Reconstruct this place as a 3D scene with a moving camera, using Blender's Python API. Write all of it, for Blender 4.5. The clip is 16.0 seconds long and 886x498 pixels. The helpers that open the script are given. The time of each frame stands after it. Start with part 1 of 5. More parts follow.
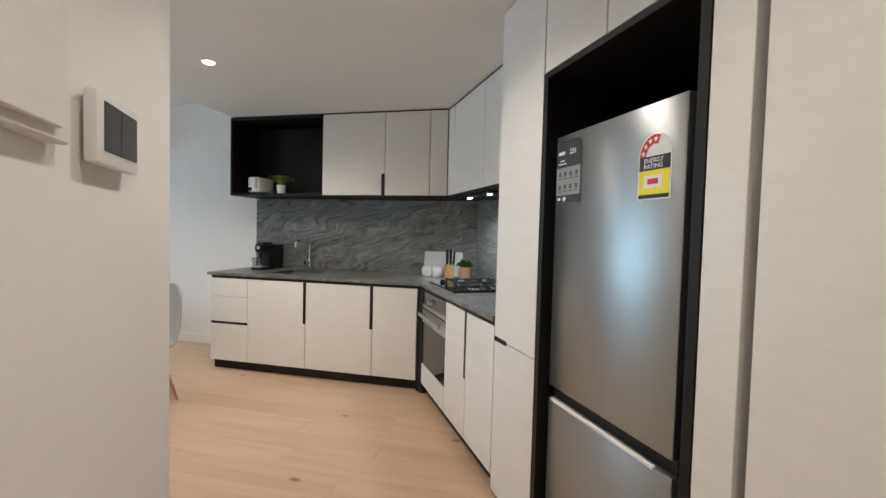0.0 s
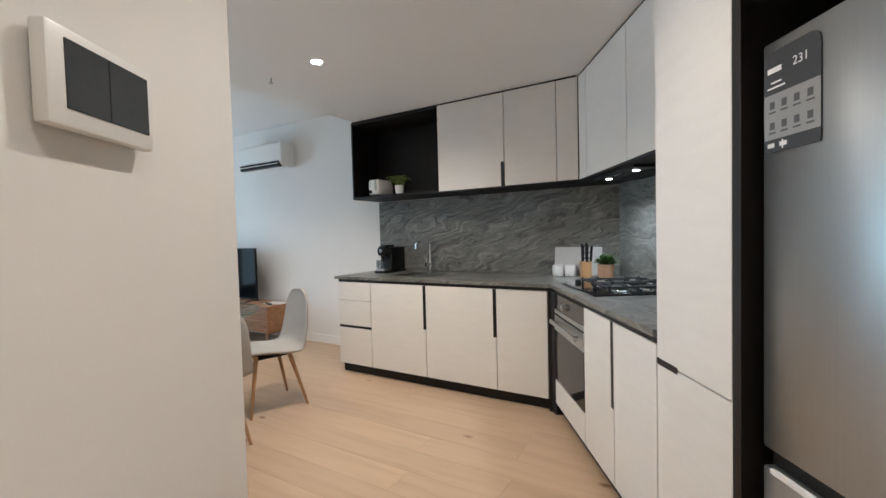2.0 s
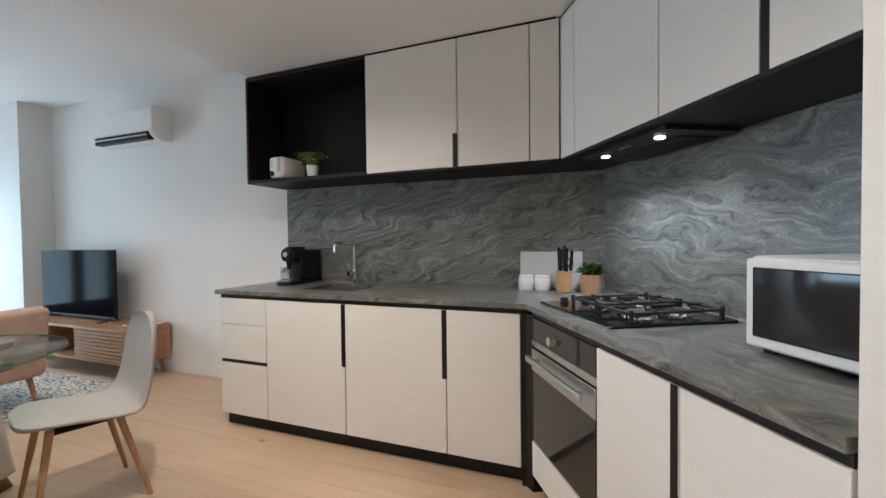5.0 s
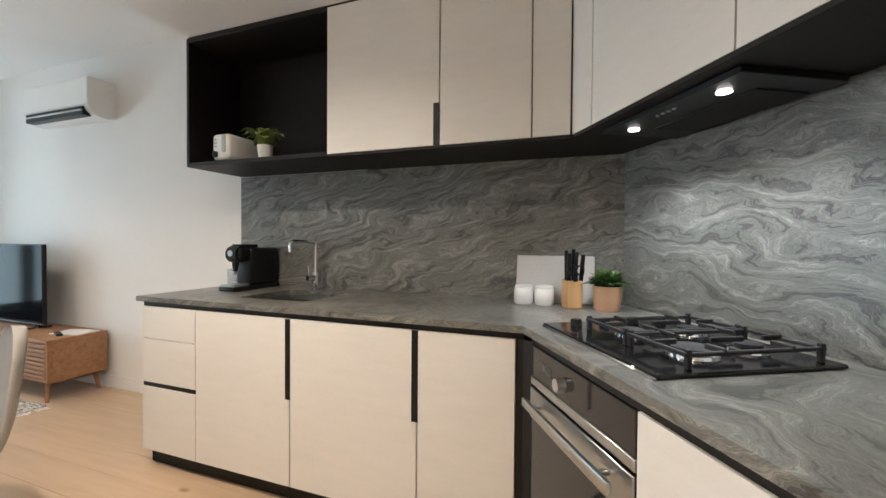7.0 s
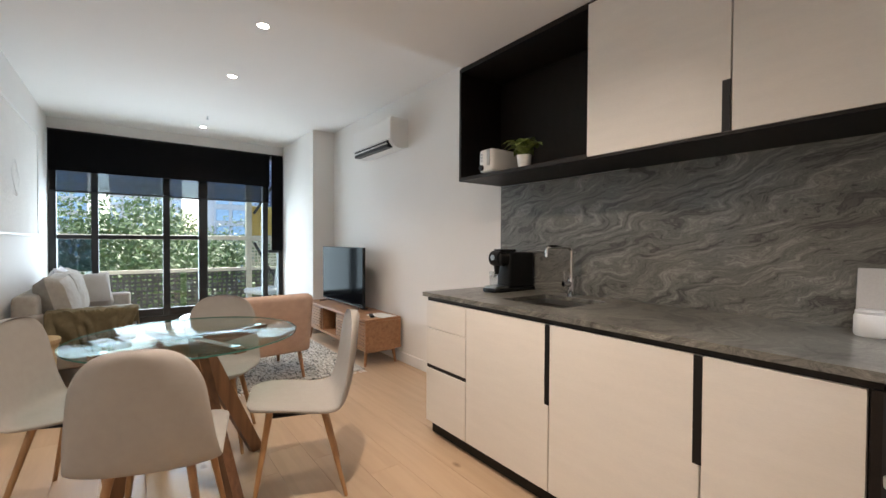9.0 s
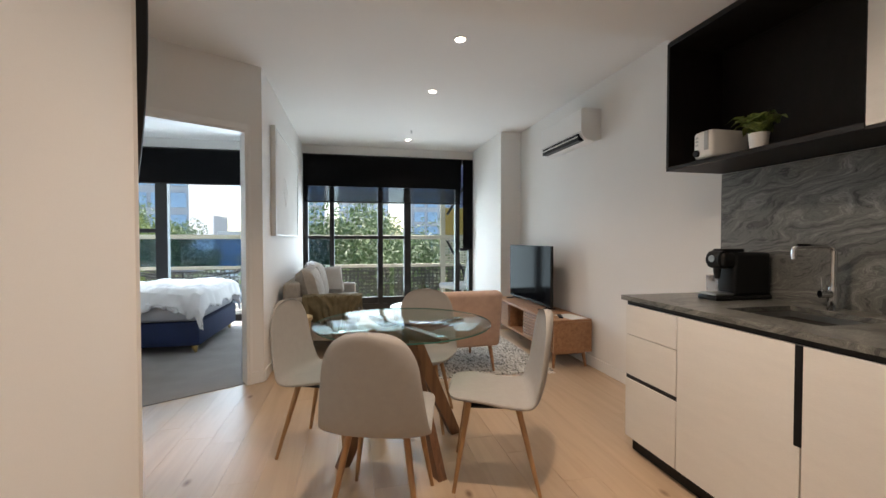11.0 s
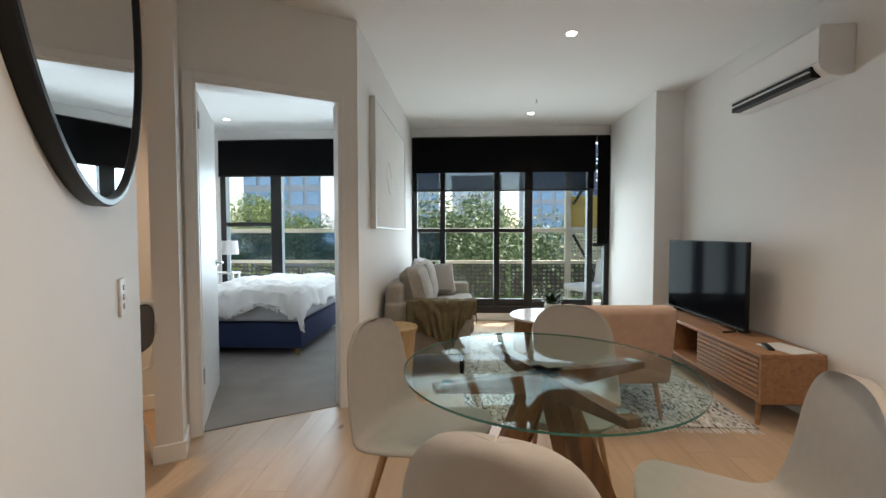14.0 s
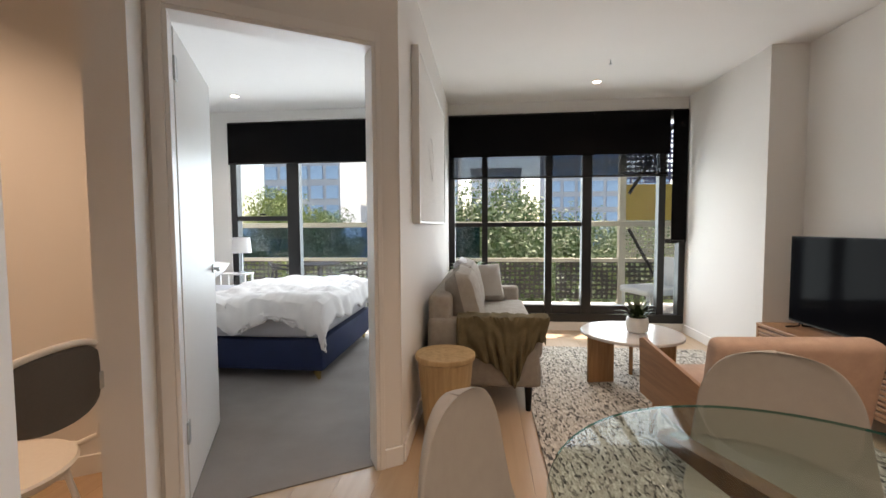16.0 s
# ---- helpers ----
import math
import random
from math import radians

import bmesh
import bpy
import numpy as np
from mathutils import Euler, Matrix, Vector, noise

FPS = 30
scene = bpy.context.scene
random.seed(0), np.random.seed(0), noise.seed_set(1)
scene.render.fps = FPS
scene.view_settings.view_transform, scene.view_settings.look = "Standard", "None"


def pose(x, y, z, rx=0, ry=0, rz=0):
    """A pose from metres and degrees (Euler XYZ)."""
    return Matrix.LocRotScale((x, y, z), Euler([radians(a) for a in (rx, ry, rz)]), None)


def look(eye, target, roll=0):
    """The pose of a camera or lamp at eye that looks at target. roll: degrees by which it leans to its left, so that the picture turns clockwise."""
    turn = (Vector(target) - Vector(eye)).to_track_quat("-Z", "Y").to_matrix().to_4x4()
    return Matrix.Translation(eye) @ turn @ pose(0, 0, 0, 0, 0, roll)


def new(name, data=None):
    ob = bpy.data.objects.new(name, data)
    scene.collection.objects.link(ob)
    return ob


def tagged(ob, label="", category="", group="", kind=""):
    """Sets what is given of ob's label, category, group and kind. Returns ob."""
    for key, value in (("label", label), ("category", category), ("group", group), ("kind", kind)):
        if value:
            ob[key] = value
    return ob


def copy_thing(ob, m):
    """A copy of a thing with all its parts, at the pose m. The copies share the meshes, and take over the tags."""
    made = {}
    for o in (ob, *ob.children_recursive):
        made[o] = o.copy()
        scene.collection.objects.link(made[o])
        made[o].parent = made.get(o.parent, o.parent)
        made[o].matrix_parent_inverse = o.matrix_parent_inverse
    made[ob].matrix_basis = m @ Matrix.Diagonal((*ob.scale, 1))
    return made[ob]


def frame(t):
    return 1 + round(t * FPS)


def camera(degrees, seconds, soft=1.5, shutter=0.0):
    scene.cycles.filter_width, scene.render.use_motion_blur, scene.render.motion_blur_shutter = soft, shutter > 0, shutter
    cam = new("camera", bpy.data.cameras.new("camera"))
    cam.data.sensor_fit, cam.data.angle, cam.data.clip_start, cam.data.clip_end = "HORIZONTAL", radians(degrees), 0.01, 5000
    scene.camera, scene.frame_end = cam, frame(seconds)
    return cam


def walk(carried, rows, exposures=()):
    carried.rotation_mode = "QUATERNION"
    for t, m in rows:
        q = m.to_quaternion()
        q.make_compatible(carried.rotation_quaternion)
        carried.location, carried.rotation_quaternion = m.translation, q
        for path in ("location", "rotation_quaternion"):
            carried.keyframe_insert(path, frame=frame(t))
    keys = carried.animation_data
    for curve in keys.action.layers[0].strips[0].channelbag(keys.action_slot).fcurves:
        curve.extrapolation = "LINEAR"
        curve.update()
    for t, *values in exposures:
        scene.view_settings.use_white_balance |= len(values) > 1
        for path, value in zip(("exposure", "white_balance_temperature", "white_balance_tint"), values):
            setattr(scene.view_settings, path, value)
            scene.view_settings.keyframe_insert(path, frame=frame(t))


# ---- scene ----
cam = camera(93.4, 16.0)
PATH = [
    (0, (0.771, 0.713, 1.314), (2.72, 1.153, 1.241), 1.5),
    (0.5, (0.838, 0.672, 1.299), (2.693, 1.418, 1.224), 0.8),
    (1, (0.909, 0.668, 1.286), (2.699, 1.557, 1.216), -0.0),
    (1.5, (1.043, 0.74, 1.272), (2.797, 1.698, 1.201), -0.9),
    (2, (1.199, 0.806, 1.268), (2.92, 1.823, 1.2), -1.5),
    (2.5, (1.371, 0.841, 1.267), (3.067, 1.901, 1.207), -1.6),
    (3, (1.575, 0.845, 1.258), (3.263, 1.916, 1.205), -1.6),
    (3.5, (1.673, 0.898, 1.261), (3.396, 1.912, 1.198), -1.6),
    (4, (1.815, 1.039, 1.241), (3.595, 1.95, 1.191), -1.7),
    (4.5, (1.916, 1.184, 1.231), (3.768, 1.937, 1.178), -1.4),
    (7, (2.569, 1.378, 1.206), (4.437, 2.09, 1.17), 0.4),
    (7.5, (2.598, 1.417, 1.219), (4.371, 2.343, 1.184), 0.4),
    (8, (2.592, 1.435, 1.224), (4.212, 2.606, 1.185), 0.4),
    (8.5, (2.57, 1.458, 1.22), (3.99, 2.866, 1.186), 0.4),
    (9, (2.56, 1.467, 1.226), (3.756, 3.07, 1.192), 0.3),
    (9.5, (2.544, 1.485, 1.226), (3.509, 3.237, 1.194), 0.1),
    (10, (2.52, 1.487, 1.232), (3.267, 3.342, 1.198), -0.0),
    (12.5, (2.514, 1.805, 1.227), (2.641, 3.8, 1.168), 0.0),
    (13, (2.549, 2.011, 1.235), (2.594, 4.009, 1.165), -0.1),
    (13.5, (2.576, 2.243, 1.22), (2.536, 4.241, 1.153), -0.2),
    (14, (2.514, 2.432, 1.229), (2.405, 4.427, 1.153), -0.1),
    (14.5, (2.373, 2.628, 1.253), (2.195, 4.618, 1.164), -0.2),
    (15, (2.292, 2.806, 1.247), (2.067, 4.791, 1.148), -0.4),
    (15.5, (2.239, 3.052, 1.245), (2.008, 5.036, 1.14), -0.4),
    (16, (2.182, 3.249, 1.246), (1.986, 5.236, 1.139), -0.3),
]
walk(cam, [(t, look(eye, target, roll)) for t, eye, target, roll in PATH],
     exposures=[(0, 1.9, 5850, 10), (2, 1.97, 5800, 10), (4.5, 1.88, 5800, 11), (7, 2.22, 6400, 12), (8, 2.15, 6500, 13), (10, 1.74, 6800, 19), (12.5, 1.48, 6850, 14), (14, 1.4, 7000, 15), (16, 1.45, 7800, 24)])

# ---------------------------------------------------------------- light
world = bpy.data.worlds.new("world")
scene.world = world
world.use_nodes = True
wn = world.node_tree.nodes
sky = wn.new("ShaderNodeTexSky")
sky.sky_type, sky.sun_disc = "NISHITA", False
sky.sun_elevation, sky.sun_rotation = radians(48), radians(35)
world.node_tree.links.new(sky.outputs[0], wn["Background"].inputs[0])
wn["Background"].inputs[1].default_value = 0.15
sun = new("sun", bpy.data.lights.new("sun", "SUN"))
sun.data.energy, sun.data.angle, sun.data.color = 5.0, radians(0.6), (1.0, 0.95, 0.87)
sun.matrix_world = look((60, 80, 110), (0, 0, 0))


def area(name, eye, target, w, h, energy, col):
    ob = new(name, bpy.data.lights.new(name, "AREA"))
    ob.data.shape, ob.data.size, ob.data.size_y, ob.data.energy, ob.data.color = "RECTANGLE", w, h, energy, col
    ob.matrix_world = look(eye, target)
    return ob


# Area lamps outside the glass, added to strengthen the daylight indoors.
area("daylight_fill_living", (3.1, 8.6, 1.4), (3.1, 0, 0.9), 2.5, 2.1, 42, (0.70, 0.87, 1.0))
area("daylight_fill_bedroom", (0.25, 8.6, 1.4), (0.25, 0, 0.9), 2.4, 2.0, 44, (0.64, 0.83, 1.0))

# ---------------------------------------------------------------- materials


def mat(name, col, rough=0.5, metal=0.0, vary=0.06, scale=8.0, fine=120.0, bump=0.05, stretch=(1, 1, 1), spec=0.5, island=0.0):
    m = bpy.data.materials.new(name)
    m.use_nodes = True
    nt = m.node_tree
    b = nt.nodes["Principled BSDF"]
    b.inputs["Roughness"].default_value, b.inputs["Metallic"].default_value = rough, metal
    b.inputs["Specular IOR Level"].default_value = spec
    co = nt.nodes.new("ShaderNodeTexCoord")
    mp = nt.nodes.new("ShaderNodeMapping")
    mp.inputs["Scale"].default_value = stretch
    nt.links.new(co.outputs["Object"], mp.inputs[0])
    big, small = nt.nodes.new("ShaderNodeTexNoise"), nt.nodes.new("ShaderNodeTexNoise")
    for n, sc in ((big, scale), (small, fine)):
        n.inputs["Scale"].default_value, n.inputs["Detail"].default_value = sc, 4
        nt.links.new(mp.outputs[0], n.inputs["Vector"])
    add = nt.nodes.new("ShaderNodeMath")
    add.operation = "ADD"
    nt.links.new(big.outputs[0], add.inputs[0])
    nt.links.new(small.outputs[0], add.inputs[1])
    ramp = nt.nodes.new("ShaderNodeMapRange")
    ramp.inputs[1].default_value, ramp.inputs[2].default_value = 0.7, 1.3
    ramp.inputs[3].default_value, ramp.inputs[4].default_value = 1 - vary, 1 + vary
    nt.links.new(add.outputs[0], ramp.inputs[0])
    value = ramp.outputs[0]
    if island:
        info = nt.nodes.new("ShaderNodeObjectInfo")
        r2 = nt.nodes.new("ShaderNodeMapRange")
        r2.inputs[3].default_value, r2.inputs[4].default_value = 1 - island, 1 + island
        nt.links.new(info.outputs["Random"], r2.inputs[0])
        mul = nt.nodes.new("ShaderNodeMath")
        mul.operation = "MULTIPLY"
        nt.links.new(value, mul.inputs[0])
        nt.links.new(r2.outputs[0], mul.inputs[1])
        value = mul.outputs[0]
    mix = nt.nodes.new("ShaderNodeVectorMath")
    mix.operation = "SCALE"
    mix.inputs[0].default_value = col
    nt.links.new(value, mix.inputs["Scale"])
    nt.links.new(mix.outputs[0], b.inputs["Base Color"])
    if bump:
        bp = nt.nodes.new("ShaderNodeBump")
        bp.inputs["Strength"].default_value, bp.inputs["Distance"].default_value = bump, 0.01
        nt.links.new(small.outputs[0], bp.inputs["Height"])
        nt.links.new(bp.outputs[0], b.inputs["Normal"])
    return m


def glow(name, col, strength):
    m = bpy.data.materials.new(name)
    m.use_nodes = True
    b = m.node_tree.nodes["Principled BSDF"]
    b.inputs["Base Color"].default_value = (*col, 1)
    b.inputs["Emission Color"].default_value, b.inputs["Emission Strength"].default_value = (*col, 1), strength
    return m


def glass(name, col=(1, 1, 1), rough=0.0, clear=0.9, edge=0.8):
    """Thin pane: mostly clear, with a Fresnel reflection."""
    m = bpy.data.materials.new(name)
    m.use_nodes = True
    nt = m.node_tree
    nt.nodes.remove(nt.nodes["Principled BSDF"])
    tr, gl = nt.nodes.new("ShaderNodeBsdfTransparent"), nt.nodes.new("ShaderNodeBsdfGlossy")
    tr.inputs[0].default_value = (*[c * clear for c in col], 1)
    gl.inputs["Roughness"].default_value = rough
    lw, pw, mx = nt.nodes.new("ShaderNodeLayerWeight"), nt.nodes.new("ShaderNodeMath"), nt.nodes.new("ShaderNodeMixShader")
    sc = nt.nodes.new("ShaderNodeMapRange")
    pw.operation, pw.inputs[1].default_value = "POWER", 5.0
    sc.inputs[3].default_value, sc.inputs[4].default_value = 0.03 * edge, edge
    nt.links.new(lw.outputs["Facing"], pw.inputs[0])
    nt.links.new(pw.outputs[0], sc.inputs[0])
    nt.links.new(sc.outputs[0], mx.inputs[0])
    nt.links.new(tr.outputs[0], mx.inputs[1])
    nt.links.new(gl.outputs[0], mx.inputs[2])
    nt.links.new(mx.outputs[0], nt.nodes["Material Output"].inputs[0])
    return m


def stone():
    """Grey stone with flowing, wavy veins."""
    m = bpy.data.materials.new("grey_veined_stone")
    m.use_nodes = True
    nt = m.node_tree
    b = nt.nodes["Principled BSDF"]
    b.inputs["Roughness"].default_value = 0.3
    co = nt.nodes.new("ShaderNodeTexCoord")
    mp = nt.nodes.new("ShaderNodeMapping")
    mp.inputs["Rotation"].default_value = (radians(42), radians(10), 0)
    mp.inputs["Scale"].default_value = (1.0, 1.0, 2.1)
    nt.links.new(co.outputs["Object"], mp.inputs[0])
    warp = nt.nodes.new("ShaderNodeTexNoise")
    warp.inputs["Scale"].default_value, warp.inputs["Detail"].default_value = 3.0, 4
    warp.inputs["Roughness"].default_value = 0.45
    nt.links.new(mp.outputs[0], warp.inputs["Vector"])
    sub = nt.nodes.new("ShaderNodeVectorMath")
    sub.operation = "MULTIPLY_ADD"
    sub.inputs[1].default_value = (0.42, 0.42, 0.6)
    nt.links.new(warp.outputs["Color"], sub.inputs[0])
    nt.links.new(mp.outputs[0], sub.inputs[2])
    long = nt.nodes.new("ShaderNodeMapping")
    long.inputs["Scale"].default_value = (1.3, 1.3, 10.0)
    nt.links.new(sub.outputs[0], long.inputs[0])
    vein = nt.nodes.new("ShaderNodeTexNoise")
    vein.inputs["Scale"].default_value, vein.inputs["Detail"].default_value = 2.3, 7
    vein.inputs["Roughness"].default_value = 0.62
    nt.links.new(long.outputs[0], vein.inputs["Vector"])
    ramp = nt.nodes.new("ShaderNodeValToRGB")
    els = ramp.color_ramp.elements
    els[0].position, els[0].color = 0.28, (0.035, 0.037, 0.034, 1)
    els[1].position, els[1].color = 0.74, (0.42, 0.415, 0.37, 1)
    tones = ((0.36, 0.13), (0.40, 0.06), (0.43, 0.2), (0.455, 0.12), (0.48, 0.25), (0.505, 0.13), (0.53, 0.24), (0.55, 0.17), (0.575, 0.34), (0.60, 0.16), (0.635, 0.4), (0.67, 0.22))
    for p, c in tones:
        els.new(p).color = (c * 0.78, c * 0.78, c * 0.7, 1)
    nt.links.new(vein.outputs[0], ramp.inputs[0])
    nt.links.new(ramp.outputs[0], b.inputs["Base Color"])
    return m


def oak(name, light, dark, rough=0.4, along="y", island=0.12, knots=False, grain=1.0):
    """Wood with grain along one axis, knots if wanted, a tone of its own for each piece."""
    m = bpy.data.materials.new(name)
    m.use_nodes = True
    nt = m.node_tree
    b = nt.nodes["Principled BSDF"]
    b.inputs["Roughness"].default_value = rough
    co, info = nt.nodes.new("ShaderNodeTexCoord"), nt.nodes.new("ShaderNodeObjectInfo")
    shift = nt.nodes.new("ShaderNodeVectorMath")
    shift.operation = "MULTIPLY_ADD"
    shift.inputs[1].default_value = (31.7, 17.3, 23.1)
    nt.links.new(info.outputs["Random"], shift.inputs[0])
    nt.links.new(co.outputs["Object"], shift.inputs[2])
    mp = nt.nodes.new("ShaderNodeMapping")
    k = {"x": (1.2, 14, 14), "y": (14, 1.2, 14), "z": (14, 14, 1.2)}[along]
    mp.inputs["Scale"].default_value = [v * grain for v in k]
    nt.links.new(shift.outputs[0], mp.inputs[0])
    n = nt.nodes.new("ShaderNodeTexNoise")
    n.inputs["Scale"].default_value, n.inputs["Detail"].default_value, n.inputs["Distortion"].default_value = 2.2, 6, 0.6
    nt.links.new(mp.outputs[0], n.inputs["Vector"])
    ramp = nt.nodes.new("ShaderNodeValToRGB")
    els = ramp.color_ramp.elements
    els[0].position, els[0].color = 0.32, (*dark, 1)
    els[1].position, els[1].color = 0.62, (*light, 1)
    nt.links.new(n.outputs[0], ramp.inputs[0])
    r2 = nt.nodes.new("ShaderNodeMapRange")
    r2.inputs[3].default_value, r2.inputs[4].default_value = 1 - island, 1 + island
    nt.links.new(info.outputs["Random"], r2.inputs[0])
    sc = nt.nodes.new("ShaderNodeVectorMath")
    sc.operation = "SCALE"
    nt.links.new(ramp.outputs[0], sc.inputs[0])
    nt.links.new(r2.outputs[0], sc.inputs["Scale"])
    colour = sc.outputs[0]
    if knots:
        vm = nt.nodes.new("ShaderNodeMapping")
        vm.inputs["Scale"].default_value = (3.6, 1.9, 0.001)
        nt.links.new(shift.outputs[0], vm.inputs[0])
        v = nt.nodes.new("ShaderNodeTexVoronoi")
        v.inputs["Scale"].default_value = 1.0
        nt.links.new(vm.outputs[0], v.inputs["Vector"])
        kr = nt.nodes.new("ShaderNodeValToRGB")
        kr.color_ramp.elements[0].position, kr.color_ramp.elements[0].color = 0.025, (1, 1, 1, 1)
        kr.color_ramp.elements[1].position, kr.color_ramp.elements[1].color = 0.085, (0, 0, 0, 1)
        nt.links.new(v.outputs["Distance"], kr.inputs[0])
        mx = nt.nodes.new("ShaderNodeMix")
        mx.data_type = "RGBA"
        mx.inputs[7].default_value = (dark[0] * 0.4, dark[1] * 0.3, dark[2] * 0.24, 1)
        nt.links.new(kr.outputs[0], mx.inputs[0])
        nt.links.new(colour, mx.inputs[6])
        colour = mx.outputs[2]
    nt.links.new(colour, b.inputs["Base Color"])
    bp = nt.nodes.new("ShaderNodeBump")
    bp.inputs["Strength"].default_value, bp.inputs["Distance"].default_value = 0.08, 0.004
    nt.links.new(n.outputs[0], bp.inputs["Height"])
    nt.links.new(bp.outputs[0], b.inputs["Normal"])
    return m


WALL = mat("white_wall_paint", (0.78, 0.765, 0.735), 0.75, vary=0.015, scale=2, fine=260, bump=0.04, spec=0.25)
CEIL = mat("white_ceiling_paint", (0.8, 0.79, 0.765), 0.85, vary=0.012, scale=2, fine=200, bump=0.02, spec=0.2)
TRIM = mat("white_trim_paint", (0.8, 0.79, 0.765), 0.4, vary=0.01, bump=0.01)
CAB = mat("cream_cabinet_laminate", (0.74, 0.715, 0.665), 0.42, vary=0.03, scale=5, fine=60, bump=0.03, stretch=(1, 1, 6))
DARK = mat("dark_timber_laminate", (0.012, 0.0098, 0.0085), 0.5, vary=0.25, scale=10, fine=90, bump=0.06, stretch=(3, 3, 1), spec=0.28)
BLACK = mat("black_plastic", (0.007, 0.007, 0.0075), 0.4, bump=0.02, spec=0.3)
BLINDC = mat("black_blind_cloth", (0.006, 0.006, 0.0065), 0.95, vary=0.1, fine=400, bump=0.1, spec=0.05)
BLACKM = mat("black_aluminium", (0.008, 0.0085, 0.009), 0.45, metal=0.0, bump=0.02)
STONE = stone()
STEEL = mat("brushed_steel", (0.5, 0.52, 0.52), 0.3, metal=1.0, vary=0.04, scale=6, fine=60, bump=0.03, stretch=(1, 1, 40))
FRIDGE = mat("fridge_steel", (0.35, 0.36, 0.355), 0.33, metal=0.9, vary=0.03, scale=4, fine=80, bump=0.02, stretch=(30, 30, 1))
FRIDGE.node_tree.nodes["Principled BSDF"].inputs["Anisotropic"].default_value = 0.7
FRIDGE.node_tree.nodes["Principled BSDF"].inputs["Anisotropic Rotation"].default_value = 0.25
CHROME = mat("chrome", (0.75, 0.75, 0.75), 0.08, metal=1.0, vary=0.01, bump=0)
OVEN_GLASS = mat("black_oven_glass", (0.02, 0.02, 0.021), 0.06, bump=0)
HOB = mat("black_hob_glass", (0.01, 0.01, 0.011), 0.1, bump=0)
IRON = mat("cast_iron", (0.015, 0.015, 0.016), 0.6, bump=0.2)
WHITE_P = mat("white_plastic", (0.78, 0.775, 0.75), 0.35, vary=0.01, bump=0.01)
SCREEN = mat("dark_screen", (0.005, 0.0055, 0.007), 0.08, bump=0, spec=0.02)
GREYSCREEN = mat("grey_screen", (0.05, 0.055, 0.06), 0.15, bump=0)
FABRIC = mat("warm_grey_weave", (0.38, 0.36, 0.332), 0.95, vary=0.035, scale=30, fine=500, bump=0.25, spec=0.1)
SOFAF = mat("grey_sofa_weave", (0.36, 0.335, 0.3), 0.95, vary=0.14, scale=20, fine=380, bump=0.35, spec=0.1)
PINK = mat("beige_pink_weave", (0.5, 0.36, 0.285), 0.95, vary=0.1, scale=20, fine=380, bump=0.3, spec=0.1)
THROW = mat("olive_knit", (0.15, 0.125, 0.075), 0.97, vary=0.25, scale=14, fine=220, bump=0.5, spec=0.05)
CARPET = mat("grey_carpet", (0.31, 0.285, 0.27), 0.98, vary=0.14, scale=3, fine=350, bump=0.5, spec=0.05)
BEDBLUE = mat("navy_velvet", (0.007, 0.018, 0.065), 0.8, vary=0.15, bump=0.15)
LINEN = mat("white_linen", (0.82, 0.81, 0.8), 0.9, vary=0.03, scale=6, fine=200, bump=0.2, spec=0.1)
GREYLINEN = mat("grey_linen", (0.5, 0.5, 0.52), 0.9, vary=0.05, bump=0.2, spec=0.1)
GOLD = mat("brass", (0.7, 0.5, 0.2), 0.25, metal=1.0)
LEAF = mat("leaf_green", (0.07, 0.15, 0.035), 0.45, vary=0.35, scale=20, island=0.2)
LEAFV = mat("variegated_leaf", (0.2, 0.27, 0.07), 0.45, vary=0.5, scale=60)
SOIL = mat("soil", (0.03, 0.02, 0.014), 0.95, bump=0.5)
CERAMIC = mat("white_ceramic", (0.76, 0.75, 0.72), 0.3, vary=0.02)
CLAY = mat("beige_clay", (0.55, 0.33, 0.2), 0.6, vary=0.06)
FLOOR_OAK = oak("pale_oak_floor", (0.5, 0.36, 0.238), (0.445, 0.315, 0.202), 0.36, "y", 0.05, knots=True, grain=0.55)
LEG_OAK = oak("oak_legs", (0.42, 0.235, 0.11), (0.3, 0.16, 0.07), 0.4, "z", 0.05)
TABLE_OAK = oak("walnut_beam", (0.2, 0.095, 0.045), (0.12, 0.055, 0.027), 0.4, "z", 0.05)
UNIT_OAK = oak("warm_oak_unit", (0.38, 0.2, 0.1), (0.27, 0.135, 0.065), 0.42, "y", 0.06)
PALE_WOOD = oak("pale_ash", (0.55, 0.4, 0.22), (0.42, 0.29, 0.15), 0.5, "z", 0.04)
BLOCK_WOOD = oak("bamboo_block", (0.55, 0.33, 0.15), (0.45, 0.25, 0.1), 0.45, "z", 0.04)
PANE = glass("window_glass", (0.93, 0.98, 0.97), clear=0.96)
TABLEGLASS = glass("table_glass", (0.9, 0.97, 0.955), clear=0.95, edge=0.27)
CLEAR = glass("clear_plastic", (0.95, 0.96, 0.97), clear=0.95)
MIRROR = mat("mirror", (0.86, 0.87, 0.87), 0.0, metal=1.0, vary=0, bump=0)
LAMP_ON = glow("lamp_on", (1.0, 0.93, 0.82), 8.0)
LED_ON = glow("led_on", (1.0, 0.95, 0.88), 5.0)

# ---------------------------------------------------------------- helpers
OB = pose(0, 0, 0, 0, 0, 31)      # frame of the oblique walls: s along, n across
ID = Matrix.Identity(4)


